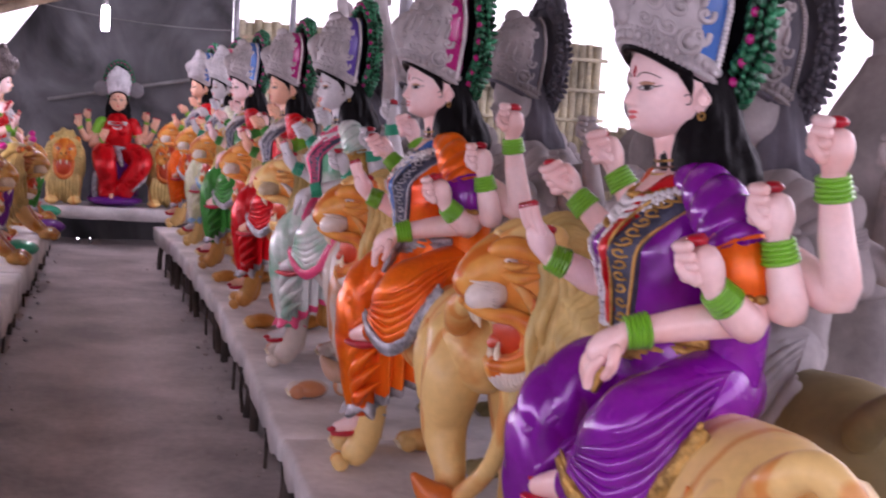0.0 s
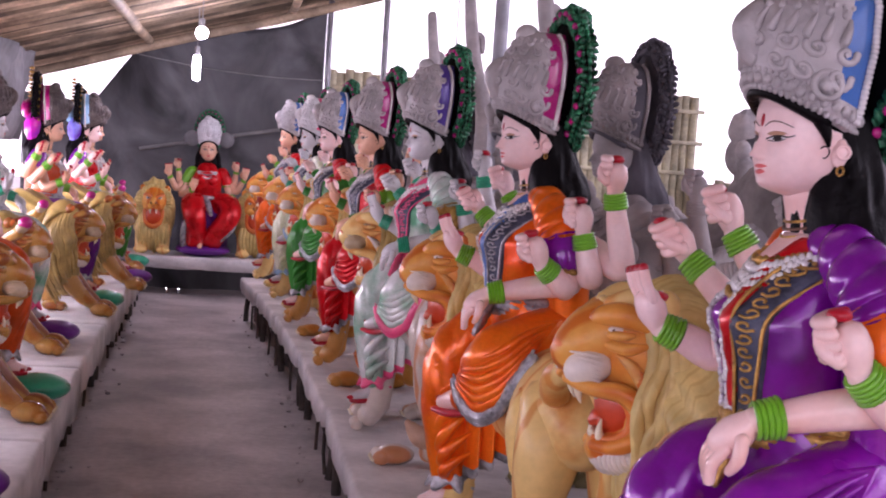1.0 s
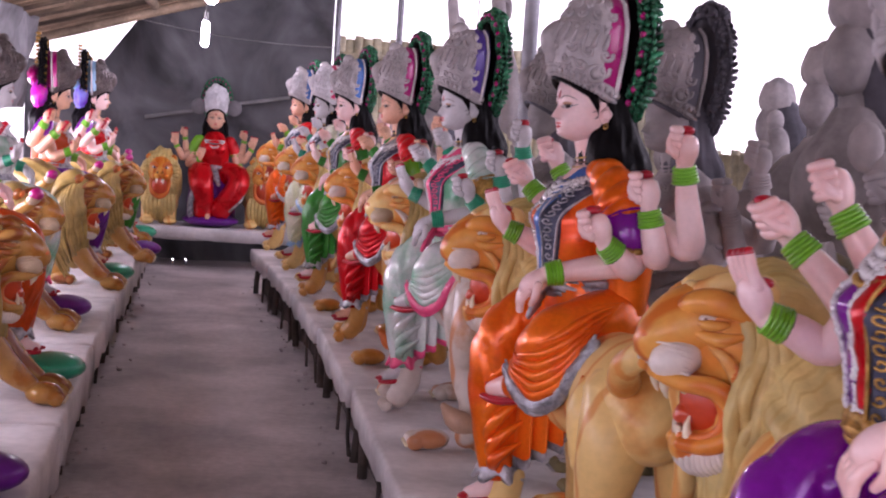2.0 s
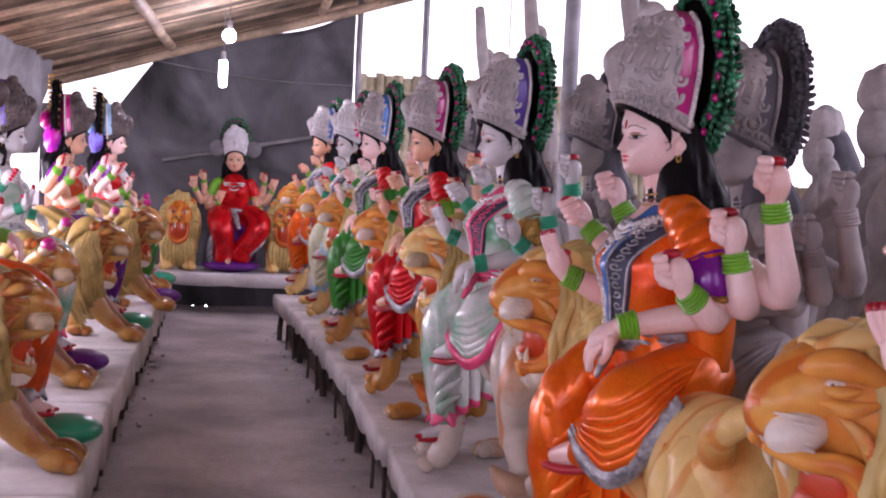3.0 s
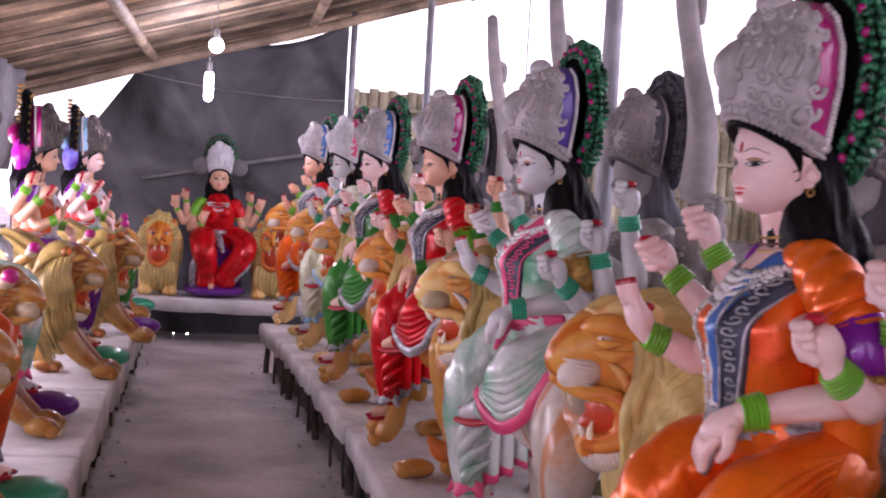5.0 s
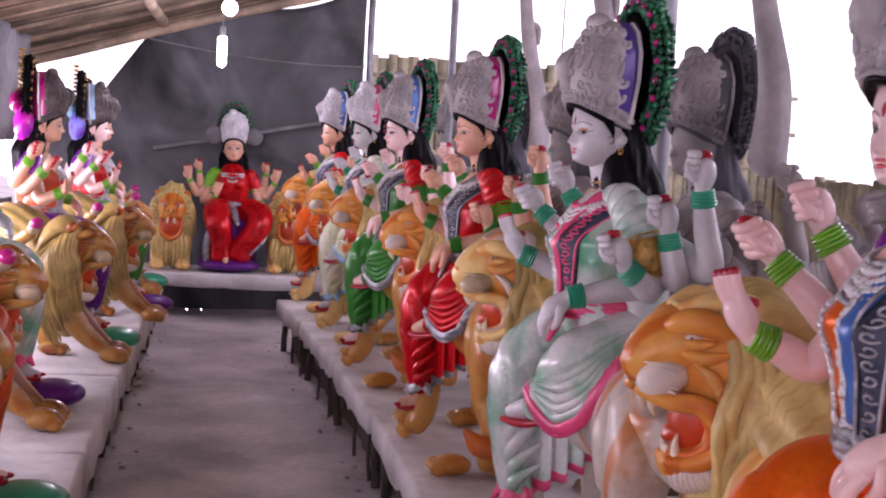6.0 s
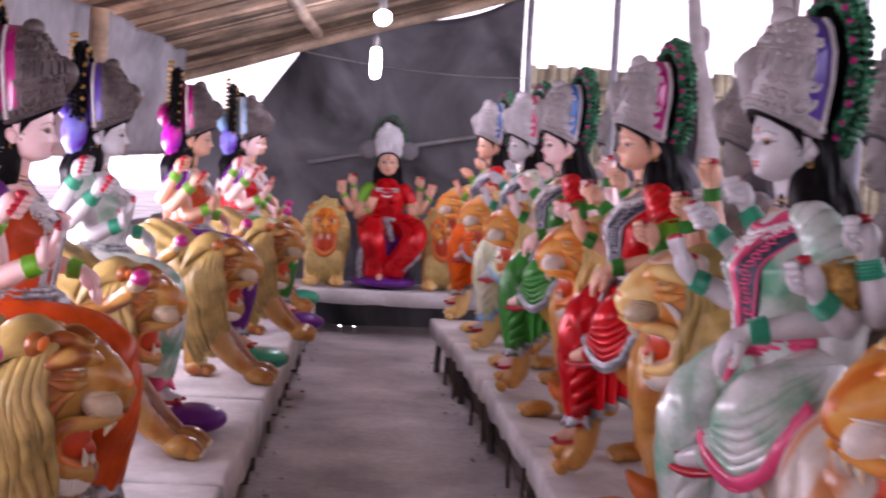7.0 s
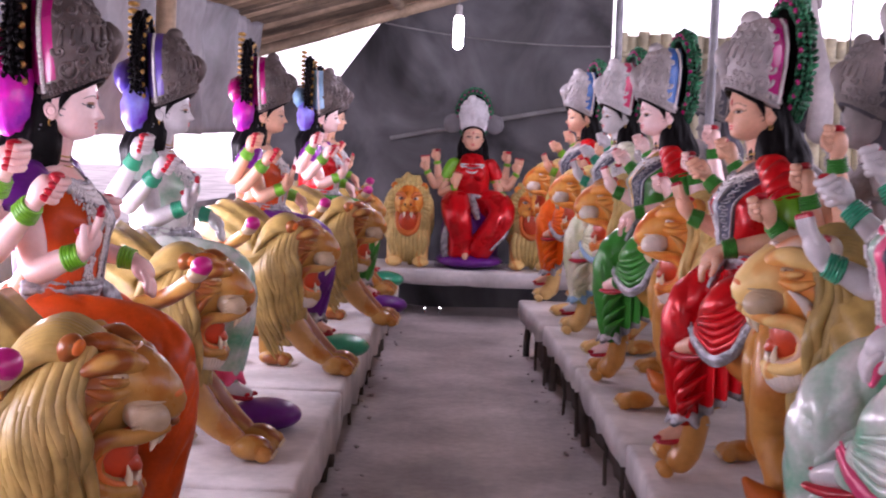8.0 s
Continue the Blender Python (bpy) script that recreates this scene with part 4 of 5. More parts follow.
    def along(pts, u):
        u *= len(pts) - 1
        i = min(int(u), len(pts) - 2)
        return pts[i].lerp(pts[i + 1], u - i)
    def slung(u, v):
        swell = math.sin(math.pi * min(1, 0.12 + v * 0.88)) * math.sin(math.pi * min(1, 0.1 + 0.9 * u))
        return along(top, u).lerp(along(hem, u), v) + Vector((0.012, -0.036, -0.004)) * swell

    for k in range(6):
        v0 = 0.12 + 0.14 * k
        sweep = [slung(0.06 + 0.88 * m / 8, v0 + 0.16 * math.sin(math.pi * m / 8) - 0.06) + Vector((0.003, -0.008, 0)) for m in range(9)]
        c.tube(sweep, [0.003, 0.007, 0.012, 0.015, 0.016, 0.015, 0.012, 0.007, 0.003], "skirt", 10, 4)
    rows = []
    for k in range(41):
        u = k / 40
        front, back = [], []
        for j in range(25):
            v = j / 24
            sag = abs(math.sin(math.pi * (4.2 * v + 0.9 * math.sin(math.pi * u)))) ** 0.8
            deep = 0.02 * (sag - 0.5) * math.sin(math.pi * min(1, u * 1.1)) * min(1, 4 * v)
            p = slung(u, v) + Vector((0.35, -1, 0.1)) * deep
            front.append(p)
            back.append(p + Vector((-0.02, 0.05, 0)))
        rows.append(front + back[::-1])
    c.grid(rows, "skirt")
    for lift, r, key in ((0.0, 0.02, "hem"), (-0.019, 0.006, "trim"), (0.019, 0.006, "trim")):
        c.tube([p + Vector((0.003, -0.012, -0.01 + lift)) for p in hem], [r * 0.7, r, r, r, r, r * 0.8], key, 14, 10, folds(6, 0.1, 60), flat=0.6)
    c.tube([(0.165, -0.07, 0.49), (0.2, -0.015, 0.472), (0.23, 0.03, 0.455)], [0.034, 0.03, 0.02], "skin", 14, 5)
    for k in range(5):
        c.blob((0.24 - 0.006 * k, 0.05 + 0.003 * k, 0.468 - 0.0085 * k), (0.01, 0.018, 0.0065), "alta" if k < 4 else "skin", 7, 5)
    c.tube([(0.165, -0.07, 0.445), (0.21, -0.01, 0.43), (0.25, 0.045, 0.432)], [0.008, 0.013, 0.008], "alta", 8, 4, flat=1.8)
    # arms of the rider's left side
    arm(c, (-0.04, -0.225, 0.93), (-0.058, -0.262, 0.85), (0.165, -0.245, 0.805), (0.262, -0.2, 0.705), "rest", (0, -1, -0.2))
    arm(c, (-0.09, -0.15, 0.96), (-0.175, -0.34, 0.9), (-0.135, -0.36, 1.102), (-0.145, -0.37, 1.25), "fist", (0.9, -0.3, 0))
    arm(c, (-0.08, -0.19, 0.93), (-0.1, -0.31, 0.87), (-0.07, -0.31, 0.988), (-0.06, -0.31, 1.11), "fist", (0.9, -0.3, 0))
    arm(c, (-0.05, -0.22, 0.89), (-0.035, -0.295, 0.838), (0.036, -0.31, 0.897), (0.068, -0.31, 0.99), "fist", (0.9, -0.3, 0))
    # arms of the other side
    arm(c, (-0.01, 0.17, 0.97), (0.06, 0.29, 0.83), (0.175, 0.3, 0.875), (0.24, 0.31, 1.0), "open", (0.3, 1, 0))
    arm(c, (-0.04, 0.16, 0.98), (-0.02, 0.36, 0.88), (0.095, 0.42, 1.0), (0.165, 0.42, 1.11), "fist", (0.3, -1, 0))
    arm(c, (-0.05, 0.14, 0.99), (-0.07, 0.36, 0.92), (0.015, 0.4, 1.06), (0.05, 0.42, 1.18), "fist", (0.6, -1, 0))


def figure(at, stand, out=0.0, gaze=14.0, plain=False, size=1.0):
    c = Clay()
    lion(c, at, stand != "paw", size)
    rider(c, out)
    start = len(c.v)
    head(c, plain)
    for i in range(start, len(c.v)):
        x, y, z = c.v[i]
        c.v[i] = (0.026 + 0.87 * x, 0.9 * y, 1.292 + (0.835 if z > 1.0 else 1.0) * (z - 1.3))
    crown(c, 1.277, 0.04, 0.036)
    ct, st = math.cos(radians(gaze)), math.sin(radians(gaze))
    for i in range(start, len(c.v)):
        x, y, z = c.v[i]
        k = min(1.0, max(0.0, (z - 1.08) / 0.1))
        if k > 0:
            turned = (x * ct - y * st, x * st + y * ct)
            c.v[i] = (x + (turned[0] - x) * k, y + (turned[1] - y) * k, z)
    if stand == "paw":
        c.tube([(0.15, 0.12, 0.2), (0.17, 0.12, 0.1), (0.2, 0.12, 0.05)], [0.05, 0.05, 0.046], "lion", 14, 4)
        for k in range(4):
            c.blob((0.245, 0.12 + (k - 1.5) * 0.026, 0.025), (0.026, 0.015, 0.022), "lion", 8, 6)
    else:
        c.blob((0.47, 0.1, 0.06), (0.14, 0.125, 0.062), "cushion", 28, 12)
        # fore paws stretched to the bench's edge
        for r in (0.42, 0.6):
            c.tube([(-0.1, r - 0.1, 0.54), (0.1, r - 0.04, 0.42), (0.25, r, 0.26), (0.37, r, 0.13), (0.45, r, 0.07)], [0.06, 0.09, 0.07, 0.052, 0.034], "lion", 16, 5)
            c.blob((0.495, r, 0.046), (0.075, 0.066, 0.046), "lion", 18, 10)
            for k in range(4):
                c.blob((0.545, r + (k - 1.5) * 0.03, 0.032), (0.036, 0.0165, 0.03), "lion", 10, 6)
                c.blob((0.576, r + (k - 1.5) * 0.03, 0.024), (0.012, 0.007, 0.009), "tooth", 6, 4)
        # stuffed satin roll behind the crown and gilt leaves on the fan
        c.blob((-0.075, 0.0, 1.24), (0.066, 0.16, 0.112), "roll", 36, 18, None, lambda p, d: p * (1 + 0.035 * math.sin(11 * math.atan2(d.z, d.x))))
        c.blob((-0.12, 0.0, 1.36), (0.05, 0.135, 0.07), "panel", 30, 14, None, lambda p, d: p * (1 + 0.035 * math.sin(9 * math.atan2(d.z, d.x))))
        for j in range(9):
            c.blob((-0.105, 0.0, 1.42 + 0.028 * j), (0.022, 0.05, 0.012), "gold", 9, 6)
        for j in range(10):
            c.blob((-0.085, 0.1 - 0.004 * j, 1.27 + 0.022 * j), (0.008, 0.008, 0.008), "pearl", 6, 4)
            c.blob((-0.085, -0.1 + 0.004 * j, 1.27 + 0.022 * j), (0.008, 0.008, 0.008), "pearl", 6, 4)
    return c


# ---- plan ----
PLAT = 0.37

# floor with a faint unevenness
bm = bmesh.new()
bmesh.ops.create_grid(bm, x_segments=90, y_segments=150, size=1, matrix=Matrix.Diagonal((9, 15, 1, 1)))
for v in bm.verts:
    v.co.z = 0.012 * noise.noise(v.co * 1.7) + 0.006 * noise.noise(v.co * 6.0) - 0.012
tagged(part("floor", bm, "floor", smooth=True), "dusty uneven grey concrete floor of the workshop", "floor", kind="structure")


def table(x0, x1, y0, y1, z, facing, seed, slant=0.0):
    """A plaster-faced bench: rough slab with a ragged front edge, on thin timber legs."""
    rnd = random.Random(seed)
    ob = tagged(new("display_bench"), "white plaster-coated low bench on rough dark legs", "bench", "benches along the aisle")
    bm = bmesh.new()
    nx, ny = 8, 14
    top = [[bm.verts.new((x0 + slant * j / ny + (x1 - x0) * i / nx + rnd.uniform(-0.004, 0.004), y0 + (y1 - y0) * j / ny, z + rnd.uniform(-0.004, 0.0))) for j in range(ny + 1)] for i in range(nx + 1)]
    low = [[bm.verts.new((v.co.x, v.co.y, z - (0.085 if facing < 0 else 0.14) - rnd.uniform(0, 0.05 if facing < 0 else 0.09))) for v in row] for row in top]
    for i in range(nx):
        for j in range(ny):
            bm.faces.new((top[i][j], top[i + 1][j], top[i + 1][j + 1], top[i][j + 1]))
            bm.faces.new((low[i][j], low[i][j + 1], low[i + 1][j + 1], low[i + 1][j]))
    for i in range(nx):
        for j, sw in ((0, 0), (ny, 1)):
            q = (top[i][j], low[i][j], low[i + 1][j], top[i + 1][j])
            bm.faces.new(q if not sw else q[::-1])
    for j in range(ny):
        for i, sw in ((0, 1), (nx, 0)):
            q = (top[i][j], low[i][j], low[i][j + 1], top[i][j + 1])
            bm.faces.new(q if not sw else q[::-1])
    bmesh.ops.recalc_face_normals(bm, faces=bm.faces)
    edges = [e for e in bm.edges if e.calc_face_angle(0) > 1.0 and min(v.co.z for v in e.verts) > z - 0.02]
    bmesh.ops.bevel(bm, geom=edges, offset=0.018, segments=2, affect="EDGES", profile=0.5)
    part("slab", bm, "plaster", ob, smooth=True)
    for k in range(4):
        bm = bmesh.new()
        x = (x0 + 0.06, x1 - 0.06)[k % 2]
        y = (y0 + 0.12, y1 - 0.12)[k // 2]
        x += slant * (k // 2)
        rod(bm, (x, y, 0), (x + rnd.uniform(-0.03, 0.03), y + rnd.uniform(-0.03, 0.03), z - 0.07), 0.022, 8, wobble=0.004, cuts=3)
        part("leg", bm, "wood", ob)
    for k in range(2):
        bm = bmesh.new()
        x = (x0 if facing < 0 else x1) - facing * 0.05 + slant * (k + 0.5) / 3
        y = y0 + (y1 - y0) * (k + 0.5) / 3 + rnd.uniform(-0.2, 0.2)
        rod(bm, (x, y, 0), (x + rnd.uniform(-0.02, 0.02), y + rnd.uniform(-0.06, 0.06), z - 0.07), 0.009, 6, wobble=0.004, cuts=3)
        part("stay", bm, "wood", ob)
    # dark sheet added set back from the front, standing for shade under the slab
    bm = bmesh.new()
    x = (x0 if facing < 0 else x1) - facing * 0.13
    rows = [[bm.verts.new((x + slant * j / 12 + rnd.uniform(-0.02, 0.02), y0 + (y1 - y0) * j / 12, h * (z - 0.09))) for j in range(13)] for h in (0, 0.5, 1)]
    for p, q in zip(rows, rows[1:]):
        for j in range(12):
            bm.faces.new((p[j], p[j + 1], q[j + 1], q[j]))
    under_sheet = part("back_board", bm, "wood", ob)
    under_sheet.modifiers.new("thickness", "SOLIDIFY").thickness = 0.015
    bm = bmesh.new()
    x = (x0 if facing < 0 else x1) - facing * 0.06
    rod(bm, (x, y0 + 0.03, z - 0.13), (x + slant, y1 - 0.03, z - 0.14), 0.02, 8, wobble=0.006, cuts=5)
    part("rail", bm, "wood", ob)
    return ob


RIGHT = [(1.085, -1.03), (0.995, 0.64), (0.95, 2.31), (0.9, 3.94), (0.815, 5.66), (0.765, 7.05), (0.665, 8.45)]
FRONTS = [(-2.1, 0.63), (-0.45, 0.615), (1.21, 0.61), (2.9, 0.6), (4.55, 0.565), (6.15, 0.48), (7.5, 0.385), (8.66, 0.27)]
LEFT = [(-1.08, 1.25), (-1.08, 2.9), (-1.22, 4.6), (-1.1, 6.2), (-1.0, 7.75), (-1.1, 9.1)]
LEFT_FRONTS = [(0.4, -0.48), (2.05, -0.51), (3.7, -0.55), (5.3, -0.57), (6.9, -0.58), (8.4, -0.58), (9.75, -0.6)]
for i in range(7):
    (ya, xa), (yb, xb) = FRONTS[i], FRONTS[i + 1]
    table(xa, xa + 1.05, ya, yb - 0.03, PLAT, -1, 10 + i, xb - xa + 0.012)
for i in range(6):
    (ya, xa), (yb, xb) = LEFT_FRONTS[i], LEFT_FRONTS[i + 1]
    table(xa - 1.05, xa, ya, yb - 0.03, PLAT, 1, 30 + i, xb - xa)
table(-1.0, 0.95, 10.1, 10.85, PLAT + 0.02, -1, 50)

COMMON = {"beard": "muzzle", "lid": "lid", "shade": "shade", "trim_ground": "trim_ground", "face": "lion_face", "bud": "magenta", "skin": "skin_rose", "bangle": "lime", "leaf": "fan", "gem": "magenta", "panel": "magenta", "roll": "satin_magenta", "nose": "stripe", "lips": "lips", "backing": "hair", "cushion": "dark_purple", "garland": "pearl",
          "trim": "silver", "hem": "silver", "sash": "silver", "armlet": "gold", "blouse": "purple", "shawl": "purple", "skirt": "purple", "sleeve": "orange"}
right_cast = figure((0.12, 0.58, 0.76), "paw")
right_mesh = right_cast.mesh("rider_on_lion_statue", COMMON)
left_cast = figure((0.28, 0.6, 0.57), "cushion", 0.14, 3.0, size=1.06)
left_mesh = left_cast.mesh("rider_on_lion_statue", COMMON)

PAINTS = {
    "purple": (dict(blouse="purple", shawl="purple", skirt="purple", sleeve="orange", sash="red", trim="gold", hem="gold", panel="blue", garland="pearl"), "purple and red clothes, orange sleeves, silver crown"),
    "orange": (dict(blouse="orange", shawl="orange", skirt="orange", sleeve="purple", sash="blue", panel="magenta", garland="pearl"), "glossy orange clothes, purple sleeves, blue sash"),
    "mint": (dict(skin="skin_white", blouse="mint", shawl="mint", skirt="mint", sleeve="gold", sash="pink", trim="pink", hem="pink", bangle="jade", lion="lion_pale", face="lion", muzzle="muzzle_tan", mane="mane_dark", stripe="stripe_soft", panel="violet"), "pearly mint clothes, pink hems, white skin"),
    "red": (dict(lion="lion_amber", skin="skin_peach", blouse="red", shawl="red", skirt="red", sleeve="lime", sash="silver", panel="magenta", bangle="green"), "bright red clothes with silver hems"),
    "green": (dict(lion="lion_amber", blouse="green", shawl="red", skirt="green", sleeve="green", sash="gold", panel="blue", bangle="green"), "dark green clothes and a red shawl"),
    "cream": (dict(skin="skin_white", blouse="cream", shawl="cream", skirt="cream", sleeve="sky_blue", hem="sky_blue", crown="crown_white", panel="pink", bangle="jade"), "cream clothes with light blue hems, white crown"),
    "vermilion": (dict(skin="skin_peach", blouse="deep_orange", shawl="red", skirt="orange", sleeve="red", panel="blue"), "orange clothes and a red shawl"),
    "crimson": (dict(lion="lion_brown", muzzle="muzzle_tan", crown="crown_dark", face="lion_brown", mane="mane_dark", leaf="hair", gem="gold", blouse="deep_orange", shawl="red", skirt="red", sleeve="red", cushion="dark_purple"), "crimson skirt and rust blouse, golden brown lion"),
    "rust": (dict(lion="lion_brown", muzzle="muzzle_tan", crown="crown_dark", face="lion_brown", mane="mane_dark", leaf="hair", gem="gold", blouse="deep_orange", shawl="dark_purple", skirt="deep_orange", sleeve="dark_purple", panel="magenta", cushion="jade"), "rust orange clothes and a dark purple shawl"),
    "pearl": (dict(lion="lion_brown", muzzle="muzzle_tan", crown="crown_dark", face="lion_brown", mane="mane_dark", leaf="hair", gem="gold", skin="skin_white", blouse="mint", shawl="mint", skirt="mint", sleeve="mint", sash="mint", hem="pink", bangle="jade", panel="violet", roll="satin_blue", cushion="dark_purple"), "pearl green clothes, violet crown back"),
    "plum": (dict(lion="lion_brown", muzzle="muzzle_tan", crown="crown_dark", face="lion_brown", mane="mane_dark", leaf="hair", gem="gold", skin="skin_peach", blouse="deep_orange", shawl="deep_orange", skirt="dark_purple", sleeve="purple", panel="magenta", cushion="jade"), "orange blouse and purple skirt, magenta crown back"),
    "leaf": (dict(lion="lion_brown", muzzle="muzzle_tan", crown="crown_dark", face="lion_brown", mane="mane_dark", leaf="hair", gem="gold", skin="skin_rose", blouse="red", shawl="red", skirt="green", sleeve="purple", panel="sky_blue", roll="satin_blue", cushion="dark_purple"), "red blouse and green skirt, light blue crown back"),
}


def place(cast, me, paint_name, m, group, extra):
    over, words = PAINTS[paint_name]
    ob = new("rider_on_lion_statue", painted(me, cast.slots, {**COMMON, **over}, "rider_on_lion_statue"))
    ob.matrix_world = m
    return tagged(ob, "lion-rider statue, " + words + extra, "statue", group)


for (x, y), p, turn in zip(RIGHT, ["purple", "orange", "mint", "red", "green", "cream", "vermilion"], [-4, -2, 0, 1, 3, 4, 5]):
    place(right_cast, right_mesh, p, pose(x, y, PLAT, 0, 0, 180 + turn), "statues along the aisle", "")
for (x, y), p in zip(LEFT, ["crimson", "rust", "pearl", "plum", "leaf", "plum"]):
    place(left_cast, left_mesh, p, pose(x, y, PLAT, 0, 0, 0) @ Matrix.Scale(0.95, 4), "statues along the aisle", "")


# ---- the shelter round the rows ----
def roof_z(x):
    return 2.7 + 0.3 * x


def sheet(name, origin, u, v, nu, nv, mat, bulge, label, category, seed=0.0, thick=0.004):
    """A hanging sheet with folds; u and v are its edges, bulge(s, t) its depth."""
    bm = bmesh.new()
    o, u, v = Vector(origin), Vector(u), Vector(v)
    n = u.cross(v).normalized()
    rows = [[bm.verts.new(o + u * (i / nu) + v * (j / nv) + n * bulge(i / nu, j / nv)) for j in range(nv + 1)] for i in range(nu + 1)]
    for i in range(nu):
        for j in range(nv):
            bm.faces.new((rows[i][j], rows[i + 1][j], rows[i + 1][j + 1], rows[i][j + 1]))
    ob = part(name, bm, mat, smooth=True)
    mod = ob.modifiers.new("thickness", "SOLIDIFY")
    mod.thickness = thick
    return tagged(ob, label, category, kind="structure")


def drape(k, amp, s0=0.0):
    return lambda s, t: amp * (noise.noise((s * k + s0, t * 1.3, s0)) + 0.5 * noise.noise((s * k * 2.3, t * 3.1 + s0, 4.0)) + 0.22 * noise.noise((s * k * 5 + 3 * t, t * 6, 9.0 + s0)))


# reed mat roof on bamboo rafters, rising to the right
rnd = random.Random(3)
ROOF = new("roof")
tagged(ROOF, "brown bamboo and reed roof on crooked poles", "roof", kind="structure")
part_rows = 118
for k in range(part_rows):
    y = -5.6 + 17.2 * k / part_rows
    bm = bmesh.new()
    r = rnd.uniform(0.03, 0.05)
    e = rnd.uniform(-0.015, 0.015)
    rod(bm, (-2.7, y, roof_z(-2.7) + 0.06 + e), (6.2, y + rnd.uniform(-0.06, 0.06), roof_z(6.2) + 0.06 - e), r, 7, wobble=0.008, cuts=7)
    part("bamboo_rib", bm, "bamboo", ROOF, smooth=True)
bm = bmesh.new()
a, b = (-2.75, roof_z(-2.75) + 0.16), (6.3, roof_z(6.3) + 0.16)
vs = [bm.verts.new(p) for p in ((a[0], -5.8, a[1]), (b[0], -5.8, b[1]), (b[0], 11.4, b[1]), (a[0], 11.4, a[1]))]
bm.faces.new(vs)
mat_ob = part("reed_mat", bm, "thatch", ROOF)
mat_ob.modifiers.new("thickness", "SOLIDIFY").thickness = 0.04
for x, r in ((-2.2, 0.045), (-0.75, 0.042), (0.62, 0.04), (2.2, 0.045), (4.0, 0.045)):
    bm = bmesh.new()
    rod(bm, (x, -5.6, roof_z(x) - 0.02), (x + 0.05, 11.3, roof_z(x) - 0.02), r, 10, wobble=0.012, cuts=14)
    part("purlin", bm, "bamboo", ROOF, smooth=True)
bm = bmesh.new()
rod(bm, (-2.6, 10.35, roof_z(-2.6) - 0.1), (6.1, 10.35, roof_z(6.1) - 0.1), 0.045, 10, wobble=0.012, cuts=14)
part("end_beam", bm, "bamboo", ROOF, smooth=True)

# end tarpaulin, its sloping top edge
bm = bmesh.new()
nu, nv = 120, 50
rows = []
fold = drape(4.0, 0.07, 2.0)
for i in range(nu + 1):
    s = i / nu
    x = -1.95 + 3.0 * s
    if x < -1.23:
        top = 1.86 + 0.04 * math.sin(9 * x)
    elif x < -0.83:
        top = 1.9 + (x + 1.23) / 0.4 * 0.54
    else:
        top = roof_z(x) - 0.02 - 0.1 * max(0.0, math.sin(math.pi * min(1, max(0, (x - 0.1) / 0.95)))) ** 0.7
    rows.append([bm.verts.new((x, 11.0 + fold(s, j / nv) + 0.05 * math.sin(s * 9), -0.07 + (top + 0.07) * j / nv)) for j in range(nv + 1)])
for i in range(nu):
    for j in range(nv):
        bm.faces.new((rows[i][j], rows[i + 1][j], rows[i + 1][j + 1], rows[i][j + 1]))
tarp = tagged(part("wall_tarpaulin", bm, "tarp", smooth=True), "dusty dark grey tarpaulin hung as the end wall", "tarpaulin", kind="structure")
tarp.modifiers.new("thickness", "SOLIDIFY").thickness = 0.004
bm = bmesh.new()
rod(bm, (-0.78, 10.87, 1.4), (1.2, 10.87, 1.8), 0.018, 8, wobble=0.006, cuts=6)
tagged(part("pipe", bm, "wire", smooth=True), "thin pale pipe across the tarpaulin", "pipe")
pts = [Vector((-0.85 + 1.9 * k / 16, 10.85, 2.3 - 0.008 * k + 0.0008 * (k - 8) ** 2)) for k in range(17)]
cord = bpy.data.curves.new("cable", "CURVE")
cord.dimensions, cord.bevel_depth = "3D", 0.006
line = cord.splines.new("POLY")
line.points.add(len(pts) - 1)
for point, p in zip(line.points, pts):
    point.co = (*p, 1)
cord.materials.append(M["wire"])
tagged(new("cable", cord), "thin grey cable strung across the tarpaulin", "cable")

# left side: grey plastic sheets with a strip of daylight above them
sheet("wall_left", (-1.78, -5.4, 0.0), (0, 15.0, 0), (0, 0, 0.98), 150, 20, "curtain", drape(26.0, 0.08, 7.0), "creased grey plastic sheet hung as a side wall", "plastic sheet")
sheet("wall_left_upper", (-1.75, -5.4, 1.42), (0, 14.9, 0), (0.1, 0, 0.8), 150, 18, "curtain", drape(30.0, 0.09, 3.0), "torn grey cloth hanging under the eaves", "plastic sheet")
# right side: low split-bamboo fence, open above
FENCE = tagged(new("wall_right"), "weathered pale yellow split-bamboo fence", "fence", kind="structure")
for k in range(150):
    bm = bmesh.new()
    y = -5.4 + 16.8 * k / 150
    rod(bm, (5.2, y, 0), (5.2 + rnd.uniform(-0.03, 0.03), y, 1.45 + rnd.uniform(-0.03, 0.03)), 0.05, 6)
    part("cane", bm, "fence", FENCE, smooth=True)
for k in range(3):
    bm = bmesh.new()
    rod(bm, (1.1, 11.12, 1.5 + 0.34 * k), (5.25, 11.12, 1.52 + 0.34 * k), 0.022, 8, wobble=0.01, cuts=8)
    part("rail", bm, "fence", FENCE, smooth=True)
for k in range(44):
    bm = bmesh.new()
    x = 1.15 + 4.1 * k / 44
    rod(bm, (x, 11.2, 0), (x, 11.2 + rnd.uniform(-0.03, 0.03), 2.36 + rnd.uniform(-0.025, 0.025)), 0.05, 6)
    part("cane", bm, "fence", FENCE, smooth=True)
bm = bmesh.new()
box(bm, (-2.7, -5.9, 0), (5.3, -5.75, 0.9), 0.02)
